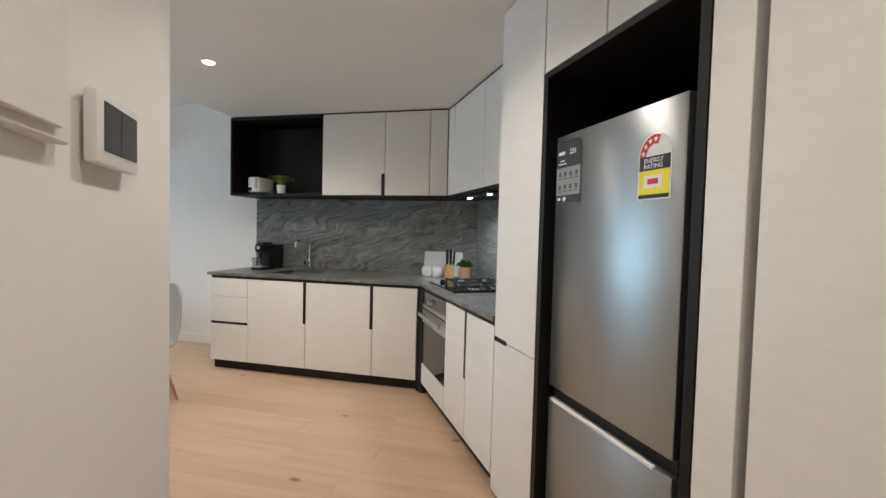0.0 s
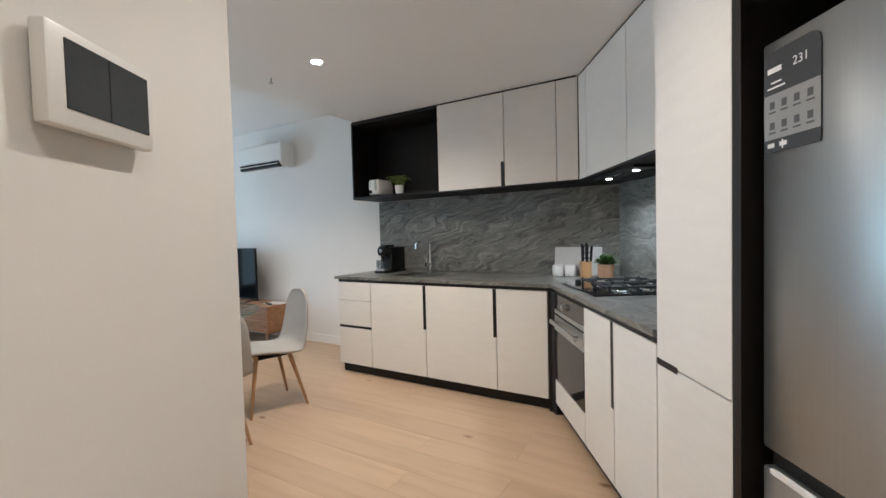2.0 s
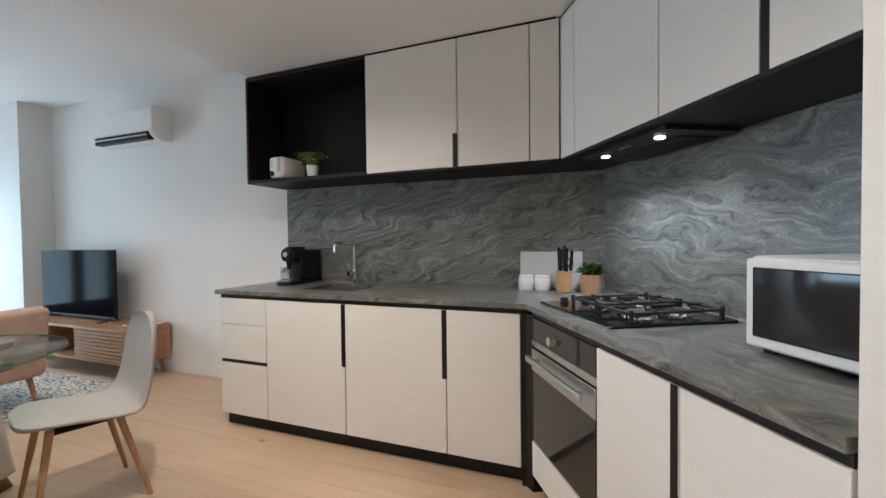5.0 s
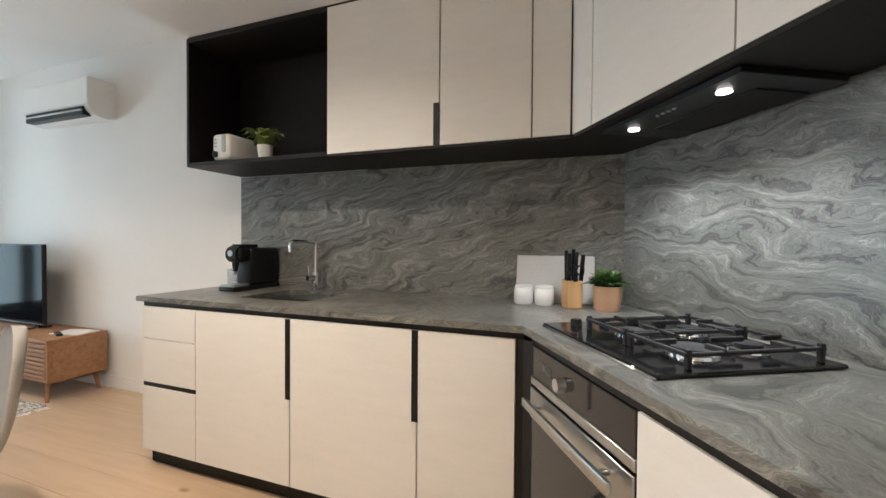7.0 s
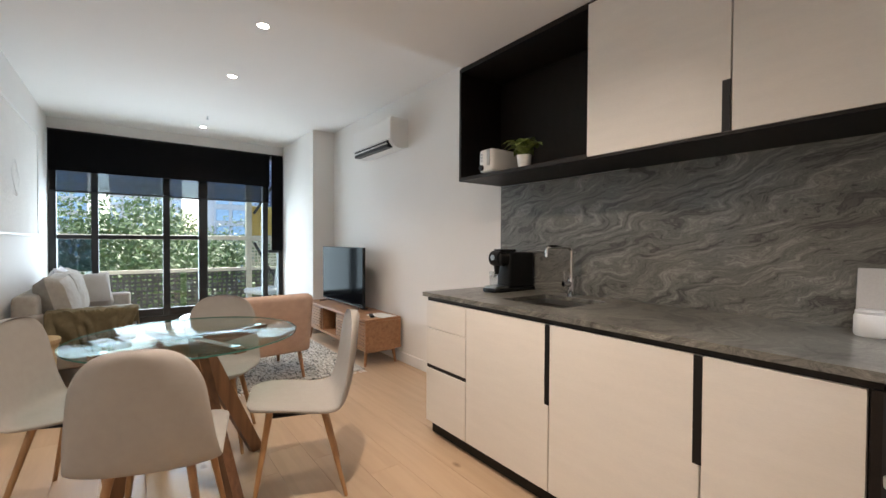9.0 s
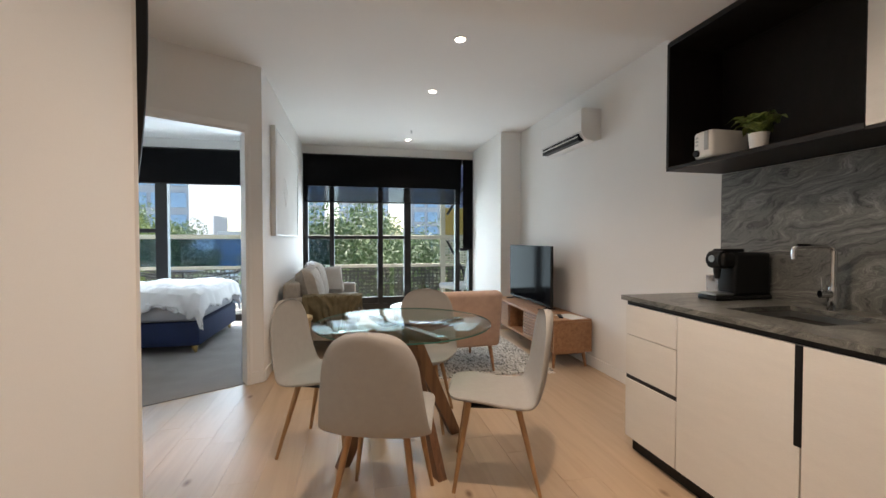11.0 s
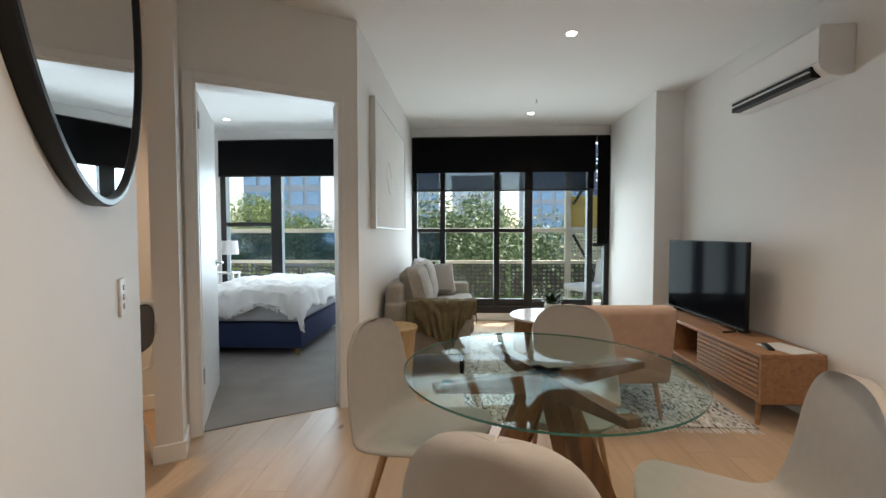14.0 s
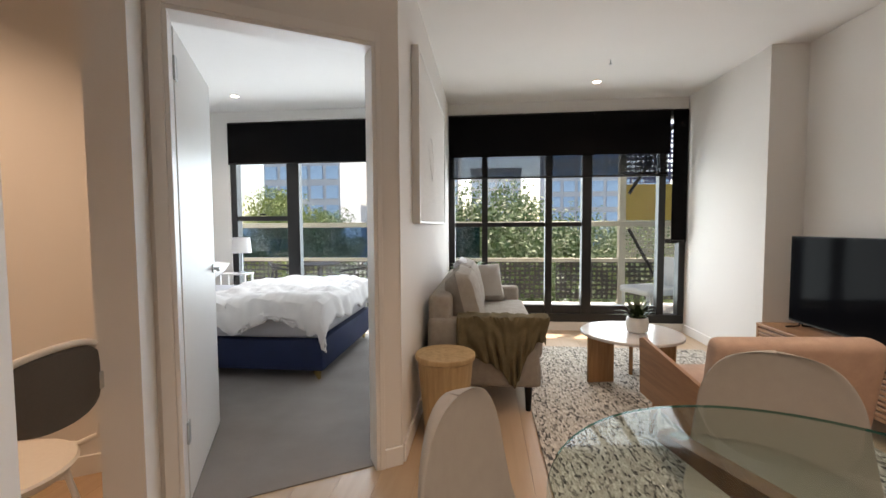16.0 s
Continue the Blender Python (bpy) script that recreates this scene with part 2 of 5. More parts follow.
def bm_box(bm, lo, hi, bev=0.0, seg=1, m=ID):
    r = bmesh.ops.create_cube(bm, size=1.0)
    vs = r["verts"]
    for v in vs:
        v.co = Vector([lo[i] + (v.co[i] + 0.5) * (hi[i] - lo[i]) for i in range(3)])
    if bev:
        es = list({e for v in vs for e in v.link_edges})
        vs = [v for v in bmesh.ops.bevel(bm, geom=es, offset=bev, segments=seg, affect="EDGES", profile=0.5)["verts"]]
    if m is not ID:
        for v in {v for v in vs}:
            v.co = m @ v.co
    return vs


def bm_cyl(bm, a, b, r1, r2=None, seg=20, caps=True):
    a, b = Vector(a), Vector(b)
    m = Matrix.Translation((a + b) / 2) @ (b - a).to_track_quat("Z", "Y").to_matrix().to_4x4()
    return bmesh.ops.create_cone(bm, cap_ends=caps, segments=seg, radius1=r1, radius2=r1 if r2 is None else r2, depth=(b - a).length, matrix=m)["verts"]


def bm_lathe(bm, prof, seg=28, c=(0, 0)):
    rings = []
    for r, z in prof:
        rings.append([bm.verts.new((c[0] + r * math.cos(2 * math.pi * i / seg), c[1] + r * math.sin(2 * math.pi * i / seg), z)) for i in range(seg)])
    for p, q in zip(rings, rings[1:]):
        for i in range(seg):
            bm.faces.new((p[i], p[(i + 1) % seg], q[(i + 1) % seg], q[i]))
    bm.faces.new(rings[0][::-1])
    bm.faces.new(rings[-1])


def bm_tube(bm, pts, r, seg=10):
    pts = [Vector(p) for p in pts]
    rings = []
    for i, p in enumerate(pts):
        d = (pts[min(i + 1, len(pts) - 1)] - pts[max(i - 1, 0)]).normalized()
        u = d.orthogonal().normalized() if i == 0 else (u - d * u.dot(d)).normalized()
        w = d.cross(u)
        rad = r(i / (len(pts) - 1)) if callable(r) else r
        rings.append([bm.verts.new(p + rad * (math.cos(2 * math.pi * k / seg) * u + math.sin(2 * math.pi * k / seg) * w)) for k in range(seg)])
    for a, b in zip(rings, rings[1:]):
        for k in range(seg):
            bm.faces.new((a[k], a[(k + 1) % seg], b[(k + 1) % seg], b[k]))
    bm.faces.new(rings[0][::-1])
    bm.faces.new(rings[-1])


def bm_prism(bm, poly, z0, z1):
    lo = [bm.verts.new((x, y, z0)) for x, y in poly]
    hi = [bm.verts.new((x, y, z1)) for x, y in poly]
    n = len(poly)
    bm.faces.new(lo[::-1])
    bm.faces.new(hi)
    for i in range(n):
        bm.faces.new((lo[i], lo[(i + 1) % n], hi[(i + 1) % n], hi[i]))


def finish(bm, name, material, smooth=False):
    bmesh.ops.recalc_face_normals(bm, faces=bm.faces[:])
    me = bpy.data.meshes.new(name)
    bm.to_mesh(me)
    bm.free()
    me.materials.append(material)
    if smooth:
        me.polygons.foreach_set("use_smooth", [True] * len(me.polygons))
        me.set_sharp_from_angle(angle=radians(38))
    return me


def part(name, bm, material, parent, label="", smooth=False):
    ob = new(name, finish(bm, name, material, smooth))
    ob.parent = parent
    return tagged(ob, label)


def box_part(name, lo, hi, material, parent, bev=0.002, label="", m=ID, seg=1):
    bm = bmesh.new()
    bm_box(bm, lo, hi, bev, seg, m)
    return part(name, bm, material, parent, label, smooth=bev > 0)


def thing(name, label, category, m=ID, group="", kind=""):
    ob = new(name)
    ob.empty_display_size = 0.1
    ob.matrix_basis = m
    return tagged(ob, label, category, group, kind)


def struct(name, bm, material, label, category, m=ID, smooth=False):
    ob = new(name, finish(bm, name, material, smooth))
    ob.matrix_basis = m
    return tagged(ob, label, category, kind="structure")


def wall(name, lo, hi, m=ID, label="white painted plaster wall", material=None):
    bm = bmesh.new()
    bm_box(bm, lo, hi)
    return struct(name, bm, material or WALL, label, "wall", m)


def sn(s, n):
    v = OB @ Vector((s, n, 0))
    return v.x, v.y


# ---------------------------------------------------------------- structure
H, HB = 2.70, 2.41
wall("wall_tv", (4.78, 1.0, 0), (4.93, 6.94, 2.8))
wall("wall_column", (4.49, 6.94, 0), (4.93, 8.30, 2.8), label="white plaster column beside the glazing")
wall("wall_oven", (-0.6, -1.5, 0), (4.95, -1.37, 2.8), OB)
wall("wall_hall_end", (-0.72, -1.5, 0), (-0.6, 0.756, 2.8), OB)
wall("wall_hall", (-0.6, 0.636, 0), (2.53, 0.756, 2.8), OB, "white painted hall wall with an intercom on it")
bm = bmesh.new()
bm_prism(bm, [(1.907, 1.888), (1.907, 2.868), (1.80, 2.80), (1.80, 1.9), sn(2.53, 0.64)], 0, 2.8)
struct("wall_corner", bm, WALL, "white plaster wall end between hall and dining", "wall")
wall("wall_mirror", (3.0, 1.473, 0), (3.12, 2.765, 2.8), OB, "white plaster wall that carries the round mirror")
wall("wall_nook_stub", (3.075, 3.43, 0), (3.20, 4.3, 2.8), OB)
wall("wall_nook_back", (1.2, 4.3, 0), (3.2, 4.42, 2.8), OB)
wall("wall_nook_side", (1.2, 0.756, 0), (1.32, 4.3, 2.8), OB)
wall("wall_door_a", (3.20, 3.69, 0), (3.268, 3.79, 2.8), OB)
wall("wall_door_b", (4.138, 3.69, 0), (4.262, 3.79, 2.8), OB)
wall("wall_door_head", (3.268, 3.69, 2.138), (4.138, 3.79, 2.8), OB)
wall("wall_sofa", (1.635, 5.355, 0), (1.755, 8.30, 2.8), label="white plaster wall behind the sofa")
wall("wall_bedroom_west", (-1.45, 3.0, 0), (-1.3, 8.45, 2.8))
wall("wall_bedroom_south", (-1.3, 3.0, 0), (-0.2, 3.15, 2.8))
wall("wall_facade_head", (-2.6, 8.30, 2.57), (4.93, 8.45, 2.95))
wall("wall_facade_bedroom_a", (-2.6, 8.30, 0), (-1.03, 8.45, 2.57))
wall("wall_facade_bedroom_b", (1.45, 8.30, 0), (1.757, 8.45, 2.57))
wall("wall_facade_column", (4.49, 8.30, 0), (4.93, 8.45, 2.57))
wall("wall_facade_low", (1.757, 8.30, 0), (4.49, 8.45, 0.10), label="low white upstand under the glazing")
bm = bmesh.new()
bm_box(bm, (-2.75, -1.6, H), (4.93, 8.45, 2.85))
struct("ceiling", bm, CEIL, "flat white painted plaster ceiling", "ceiling")
bm = bmesh.new()
bm_prism(bm, [(-1.5, -1.6), (4.93, -1.6), (4.93, 3.68), (1.46, 3.68), sn(3.06, 2.2), sn(2.9, 0.7), sn(-0.7, 0.7)], HB, H + 0.05)
struct("ceiling_kitchen", bm, CEIL, "lowered white plaster ceiling over kitchen and hall", "ceiling")
bm = bmesh.new()
bm_box(bm, (-2.75, -1.6, -0.25), (4.93, 8.45, -0.022))
struct("floor", bm, mat("concrete_slab", (0.3, 0.29, 0.27), 0.9), "pale oak plank floor over a slab", "floor")
bm = bmesh.new()
bm_prism(bm, [sn(3.205, 3.73), sn(4.30, 3.73), (1.64, 5.40), (1.64, 8.30), (-2.6, 8.30), (-2.6, 3.1), sn(1.2, 4.42), sn(3.205, 4.42)], -0.021, 0.006)
struct("floor_bedroom", bm, CARPET, "grey cut-pile carpet in the bedroom", "carpet")


def skirting(lo, hi, m=ID):
    bm = bmesh.new()
    bm_box(bm, lo, hi, 0.003)
    struct("baseboard", bm, TRIM, "white painted skirting board", "skirting", m)


skirting((4.765, 3.72, 0), (4.78, 6.94, 0.10))
skirting((4.49, 6.925, 0), (4.765, 6.94, 0.10))
skirting((4.475, 6.925, 0), (4.49, 8.30, 0.10))
skirting((1.755, 5.37, 0), (1.77, 8.30, 0.10))
skirting((4.165, 3.675, 0), (4.262, 3.69, 0.10), OB)
skirting((3.12, 1.49, 0), (3.135, 2.765, 0.10), OB)
skirting((3.06, 3.415, 0), (3.215, 3.43, 0.10), OB)
skirting((3.20, 3.43, 0), (3.215, 3.655, 0.10), OB)
skirting((1.907, 1.9, 0), (1.922, 2.868, 0.10))
skirting((-0.6, 0.621, 0), (2.60, 0.636, 0.10), OB)
skirting((1.32, 4.285, 0), (3.075, 4.30, 0.10), OB)

# bedroom door: frame, architrave and the open leaf
bm = bmesh.new()
for lo, hi in (((3.268, 3.675, 0), (3.286, 3.80, 2.12)), ((4.12, 3.675, 0), (4.138, 3.80, 2.12)), ((3.268, 3.675, 2.12), (4.138, 3.80, 2.138)),
               ((3.215, 3.672, 0), (3.2675, 3.69, 2.19)), ((4.1385, 3.672, 0), (4.165, 3.69, 2.19)), ((3.2675, 3.672, 2.1385), (4.1385, 3.69, 2.19))):
    bm_box(bm, lo, hi, 0.002)
struct("trim", bm, TRIM, "white painted door frame and architrave", "door frame", OB)
door = thing("door_1", "open white flush bedroom door with steel lever", "door", OB @ pose(3.29, 3.80, 0, 0, 0, 84.5), kind="structure")
box_part("leaf", (0, 0.0, 0.012), (0.82, 0.037, 2.105), TRIM, door, 0.002)
for z in (0.28, 1.88):
    box_part("hinge", (-0.012, -0.006, z), (0.028, 0.043, z + 0.1), STEEL, door, 0.001, "steel butt hinge")
bm = bmesh.new()
bm_cyl(bm, (0.74, -0.008, 1.0), (0.74, 0.0, 1.0), 0.026)
bm_cyl(bm, (0.74, -0.045, 1.0), (0.74, -0.008, 1.0), 0.009)
bm_cyl(bm, (0.745, -0.045, 1.0), (0.64, -0.045, 1.0), 0.009)
part("door_handle", bm, STEEL, door, "satin steel lever handle", True)

# ---------------------------------------------------------------- windows
win = thing("window_1", "black aluminium sliding glazing onto the balcony", "window", kind="structure")


def bar(lo, hi, parent, name="window_frame", material=None):
    return box_part(name, lo, hi, material or BLACKM, parent, 0.003)


for lo, hi in (((1.757, 8.31, 0.10), (4.49, 8.42, 0.2)), ((1.757, 8.31, 2.49), (4.49, 8.42, 2.57)), ((1.757, 8.31, 0.2), (1.83, 8.42, 2.49)), ((4.42, 8.31, 0.2), (4.49, 8.42, 2.49))):
    bar(lo, hi, win)
for a, b in ((2.155, 2.225), (2.905, 2.985), (3.33, 3.44), (4.19, 4.265)):
    bar((a, 8.315, 0.2), (b, 8.41, 2.49), win, "mullion")
for a, b in ((1.83, 2.155), (2.225, 2.905), (2.985, 3.33), (3.44, 4.19)):
    bar((a, 8.33, 0.2), (b, 8.39, 0.30), win, "bottom_rail")
for a, b in ((1.83, 2.155), (2.225, 2.905), (2.985, 3.33)):
    bar((a, 8.34, 1.24), (b, 8.385, 1.29), win, "transom")
bar((4.28, 8.34, 1.04), (4.42, 8.385, 1.09), win, "transom")
for a, b in ((1.83, 2.155), (2.225, 2.905), (2.985, 3.33), (3.44, 4.19), (4.265, 4.42)):
    ob = box_part("pane", (a, 8.358, 0.2), (b, 8.366, 2.49), PANE, win, 0)
    ob.visible_shadow = False
win2 = thing("window_2", "black aluminium bedroom window onto the balcony", "window", kind="structure")
for lo, hi in (((-1.03, 8.31, 0.0), (1.45, 8.42, 0.1)), ((-1.03, 8.31, 2.49), (1.45, 8.42, 2.57)), ((-1.03, 8.31, 0.1), (-0.95, 8.42, 2.49)), ((1.38, 8.31, 0.1), (1.45, 8.42, 2.49))):
    bar(lo, hi, win2)
bar((-0.29, 8.315, 0.1), (-0.13, 8.41, 2.49), win2, "mullion")
bar((-0.95, 8.34, 1.33), (-0.29, 8.385, 1.39), win2, "transom")
bar((-0.66, 8.325, 1.40), (-0.58, 8.345, 1.42), win2, "latch")
for a, b in ((-0.95, -0.29), (-0.13, 1.38)):
    ob = box_part("pane", (a, 8.358, 0.1), (b, 8.366, 2.49), PANE, win2, 0)
    ob.visible_shadow = False

MESHCLOTH = glass("dark_screen_mesh", (0.36, 0.38, 0.4), 0.6, 0.9)


def blind(x0, x1, z_op, z_low, label, y=8.27):
    b = thing("roller_blind", label, "blind", pose(x0, y, 0))
    w = x1 - x0
    bm = bmesh.new()
    bm_cyl(bm, (0.01, 0, 2.525), (w - 0.01, 0, 2.525), 0.032)
    part("roller", bm, BLACK, b, "", True)
    box_part("cloth", (0.012, -0.034, z_op), (w - 0.012, -0.031, 2.53), BLINDC, b, 0)
    if z_low < z_op:
        box_part("screen_cloth", (0.012, 0.018, z_low), (w - 0.012, 0.02, z_op + 0.02), MESHCLOTH, b, 0, "half clear dark screen cloth")
        box_part("bottom_bar", (0.012, 0.01, z_low - 0.022), (w - 0.012, 0.026, z_low), BLACK, b, 0.003)
    else:
        box_part("bottom_bar", (0.012, -0.042, z_op - 0.02), (w - 0.012, -0.024, z_op), BLACK, b, 0.003)


blind(1.765, 3.455, 2.06, 1.83, "black roller blind drawn a third down")
blind(3.425, 4.28, 2.06, 1.83, "black roller blind drawn a third down", 8.262)
blind(4.287, 4.475, 1.08, 1.08, "narrow black roller blind drawn far down")
blind(-1.02, 1.44, 2.05, 2.05, "black bedroom roller blind drawn a third down")

# ---------------------------------------------------------------- kitchen: base run along the long wall
FX, FN = 4.07, -0.70            # front planes of the two base runs


def cab(name, label, category="cabinet", m=ID, group="kitchen units"):
    return thing(name, label, category, m, group)


def front(parent, a, b, z0, z1, name="door", oblique=False, thick=0.019, material=None, f=None):
    """A door or drawer front; a to b along the run."""
    if oblique:
        p = FN if f is None else f
        return box_part(name, (a + 0.0028, p - thick, z0), (b - 0.0028, p, z1), material or CAB, parent, 0.0015, m=OB)
    p = FX if f is None else f
    return box_part(name, (p, a + 0.0028, z0), (p + thick, b - 0.0028, z1), material or CAB, parent, 0.0015)


u = cab("drawer_unit", "cream three-drawer kitchen base unit with dark finger slot")
box_part("body", (FX + 0.02, 3.272, 0.085), (4.755, 3.665, 0.852), DARK, u, 0)
for z0, z1 in ((0.09, 0.428), (0.452, 0.682), (0.686, 0.852)):
    front(u, 3.272, 3.665, z0, z1, "drawer")
box_part("slot", (FX + 0.006, 3.275, 0.428), (FX + 0.02, 3.662, 0.452), BLACK, u, 0)
for a, b, hy in ((2.686, 3.272, 2.682), (2.057, 2.686, 2.053), (1.665, 2.057, None)):
    u = cab("base_cabinet", "cream kitchen base cabinet with a tall dark finger slot")
    box_part("body", (FX + 0.02, a, 0.085), (4.755, b, 0.852), DARK, u, 0)
    d = front(u, a, b, 0.09, 0.852)
    if hy:
        box_part("slot", (FX - 0.001, hy, 0.487), (FX + 0.004, hy + 0.028, 0.852), BLACK, d, 0, "dark recessed finger slot")
u = cab("corner_filler", "dark timber corner post between kitchen runs", "filler")
bm = bmesh.new()
bm_prism(bm, [(FX + 0.004, 1.662), (FX + 0.004, 1.64), sn(4.285, FN - 0.006), sn(4.28, FN - 0.3), (4.5, 1.662)], 0.0, 0.855)
part("post", bm, DARK, u)
u = cab("plinth", "dark timber plinth under the kitchen units", "plinth")
box_part("board", (4.12, 1.67, 0), (4.14, 3.655, 0.084), DARK, u, 0)
box_part("board", (4.12, 3.645, 0), (4.70, 3.66, 0.084), DARK, u, 0)
box_part("board", (2.54, FN - 0.07, 0), (4.26, FN - 0.05, 0.084), DARK, u, 0, m=OB)

# oblique run: oven, two doors, tall unit, fridge bay
u = cab("oven_housing", "cream drawer panel below the built-in oven", "cabinet")
front(u, 3.70, 4.283, 0.09, 0.255, "drawer", True)
box_part("body", (3.70, -1.34, 0.085), (4.28, FN - 0.04, 0.255), DARK, u, 0, m=OB)
u = cab("base_cabinet", "white-lit cream base cabinet beside the oven")
box_part("body", (3.315, -1.34, 0.085), (3.70, FN - 0.02, 0.852), DARK, u, 0, m=OB)
d = front(u, 3.313, 3.70, 0.09, 0.852, "door", True)
box_part("slot", (3.317, FN - 0.004, 0.45), (3.343, FN + 0.001, 0.852), BLACK, d, 0, "dark recessed finger slot", OB)
u = cab("base_cabinet", "cream base cabinet beside the tall pantry")
box_part("body", (2.935, -1.34, 0.085), (3.313, FN - 0.02, 0.852), DARK, u, 0, m=OB)
front(u, 2.935, 3.313, 0.09, 0.852, "door", True)

oven = thing("built_in_oven", "built-in steel and black glass electric oven", "oven", OB)
box_part("body", (3.705, -1.30, 0.262), (4.278, FN - 0.02, 0.85), BLACK, oven, 0)
box_part("control_panel", (3.705, FN - 0.02, 0.745), (4.278, FN - 0.002, 0.85), OVEN_GLASS, oven, 0.002, "black glass control panel")
box_part("panel_strip", (3.705, FN - 0.02, 0.715), (4.278, FN, 0.744), STEEL, oven, 0.002, "brushed steel strip")
od = box_part("door", (3.705, FN - 0.02, 0.265), (4.278, FN, 0.706), OVEN_GLASS, oven, 0.002, "dark glass oven door")
box_part("door_rail", (3.705, FN - 0.004, 0.60), (4.278, FN + 0.002, 0.706), STEEL, oven, 0.002, "brushed steel rail")
bm = bmesh.new()
bm_box(bm, (3.735, FN + 0.032, 0.652), (4.25, FN + 0.046, 0.682), 0.005, 2)
for s in (3.80, 4.19):
    bm_cyl(bm, (s, FN, 0.665), (s, FN + 0.045, 0.665), 0.008)
part("handle", bm, STEEL, od, "steel bar handle", True)
bm = bmesh.new()
bm_cyl(bm, (4.04, FN - 0.004, 0.79), (4.04, FN + 0.024, 0.79), 0.022, 0.019)
part("knob", bm, STEEL, oven, "steel rotary knob", True)
box_part("display", (4.12, FN - 0.003, 0.785), (4.22, FN - 0.001, 0.812), GREYSCREEN, oven, 0)

u = cab("pantry_unit", "tall cream pantry unit with two doors", "cabinet")
box_part("body", (2.553, -1.34, 0.1), (2.932, FN - 0.02, 2.40), CAB, u, 0, m=OB)
front(u, 2.54, 2.932, 0.02, 0.795, "door", True)
d = front(u, 2.54, 2.932, 0.80, 2.40, "door", True)
box_part("slot", (2.80, FN - 0.004, 0.785), (2.93, FN + 0.001, 0.808), BLACK, d, 0, "dark finger slot", OB)

u = cab("fridge_bay", "dark timber surround of the fridge recess", "cabinet")
for lo, hi in (((2.505, -1.34, 0), (2.537, FN + 0.003, 1.97)), ((1.795, -1.34, 0), (1.825, FN + 0.003, 1.97)), ((1.825, -1.34, 1.945), (2.505, FN + 0.003, 1.97)), ((1.825, -1.35, 0), (2.505, -1.335, 1.945))):
    box_part("panel", lo, hi, DARK, u, 0.001, m=OB)
u = cab("overhead_cabinet", "cream cabinet above the fridge recess")
box_part("body", (1.80, -1.34, 1.972), (2.537, FN - 0.02, 2.40), CAB, u, 0, m=OB)
front(u, 2.17, 2.537, 1.974, 2.40, "door", True)
front(u, 1.80, 2.17, 1.974, 2.40, "door", True)
u = cab("end_panel", "cream full-height panel beside the fridge", "panel")
box_part("panel", (1.69, -1.34, 0), (1.793, FN, 2.405), CAB, u, 0.002, m=OB)
u = cab("laundry_cupboard", "cream full-height hall cupboard doors", "cupboard")
box_part("body", (-0.55, -1.34, 0), (1.68, FN - 0.03, 2.405), DARK, u, 0, m=OB)
for a, b in ((0.95, 1.665), (0.23, 0.945), (-0.5, 0.225)):
    front(u, a, b, 0.02, 2.40, "door", True)

fr = thing("fridge", "brushed steel two-door fridge in a dark recess", "fridge", OB @ pose(1.87, -1.30, 0))
box_part("body", (0.0, 0, 0.02), (0.60, 0.51, 1.70), mat("fridge_side_grey", (0.06, 0.06, 0.062), 0.5), fr, 0.008, "dark grey fridge casing")
fd = box_part("upper_door", (0, 0.515, 0.718), (0.60, 0.575, 1.705), FRIDGE, fr, 0.008, "brushed steel upper door", seg=2)
fl = box_part("lower_door", (0, 0.515, 0.05), (0.60, 0.575, 0.672), FRIDGE, fr, 0.008, "brushed steel lower door", seg=2)
box_part("grip_recess", (0.004, 0.515, 0.672), (0.596, 0.55, 0.718), BLACK, fr, 0, "black recessed grip")
box_part("grip_lip", (0.06, 0.568, 0.664), (0.57, 0.582, 0.678), WHITE_P, fl, 0.003, "pale grip edge")
STICK_K, STICK_W = mat("sticker_black", (0.02, 0.02, 0.02), 0.5), mat("sticker_white", (0.75, 0.75, 0.73), 0.5)
STICK_R, STICK_Y = mat("sticker_red", (0.55, 0.03, 0.04), 0.5), mat("sticker_yellow", (0.8, 0.7, 0.02), 0.5)
PRINT_G = mat("print_grey", (0.07, 0.07, 0.07), 0.6)
sp = thing("spec_sticker", "black and white feature sticker on the fridge", "sticker", OB @ pose(1.875, -1.30, 0.018))
bm = bmesh.new()
outline = [(0.435, 1.425), (0.585, 1.425), (0.585, 1.66)] + [(0.46 - 0.025 * math.sin(radians(q)), 1.635 + 0.025 * math.cos(radians(q))) for q in (0, 30, 60, 90)]
lo, hi = [bm.verts.new((x, 0.576, z)) for x, z in outline], [bm.verts.new((x, 0.5772, z)) for x, z in outline]
bm.faces.new(lo)
bm.faces.new(hi)
for i in range(len(lo)):
    bm.faces.new((lo[i], lo[(i + 1) % len(lo)], hi[(i + 1) % len(lo)], hi[i]))
part("sheet", bm, STICK_K, sp)
# White field, with the dim light on it put into a grey colour.
box_part("white_field", (0.435, 0.5772, 1.455), (0.585, 0.5776, 1.56), mat("sticker_white_dim", (0.24, 0.24, 0.235), 0.45), sp, 0)
for i in range(4):
    for j in range(2):
        box_part("printed_bar", (0.452 + i * 0.034, 0.5776, 1.478 + j * 0.048), (0.466 + i * 0.034, 0.578, 1.495 + j * 0.048), PRINT_G, sp, 0)
        box_part("printed_bar", (0.449 + i * 0.034, 0.5776, 1.468 + j * 0.048), (0.469 + i * 0.034, 0.578, 1.472 + j * 0.048), PRINT_G, sp, 0)
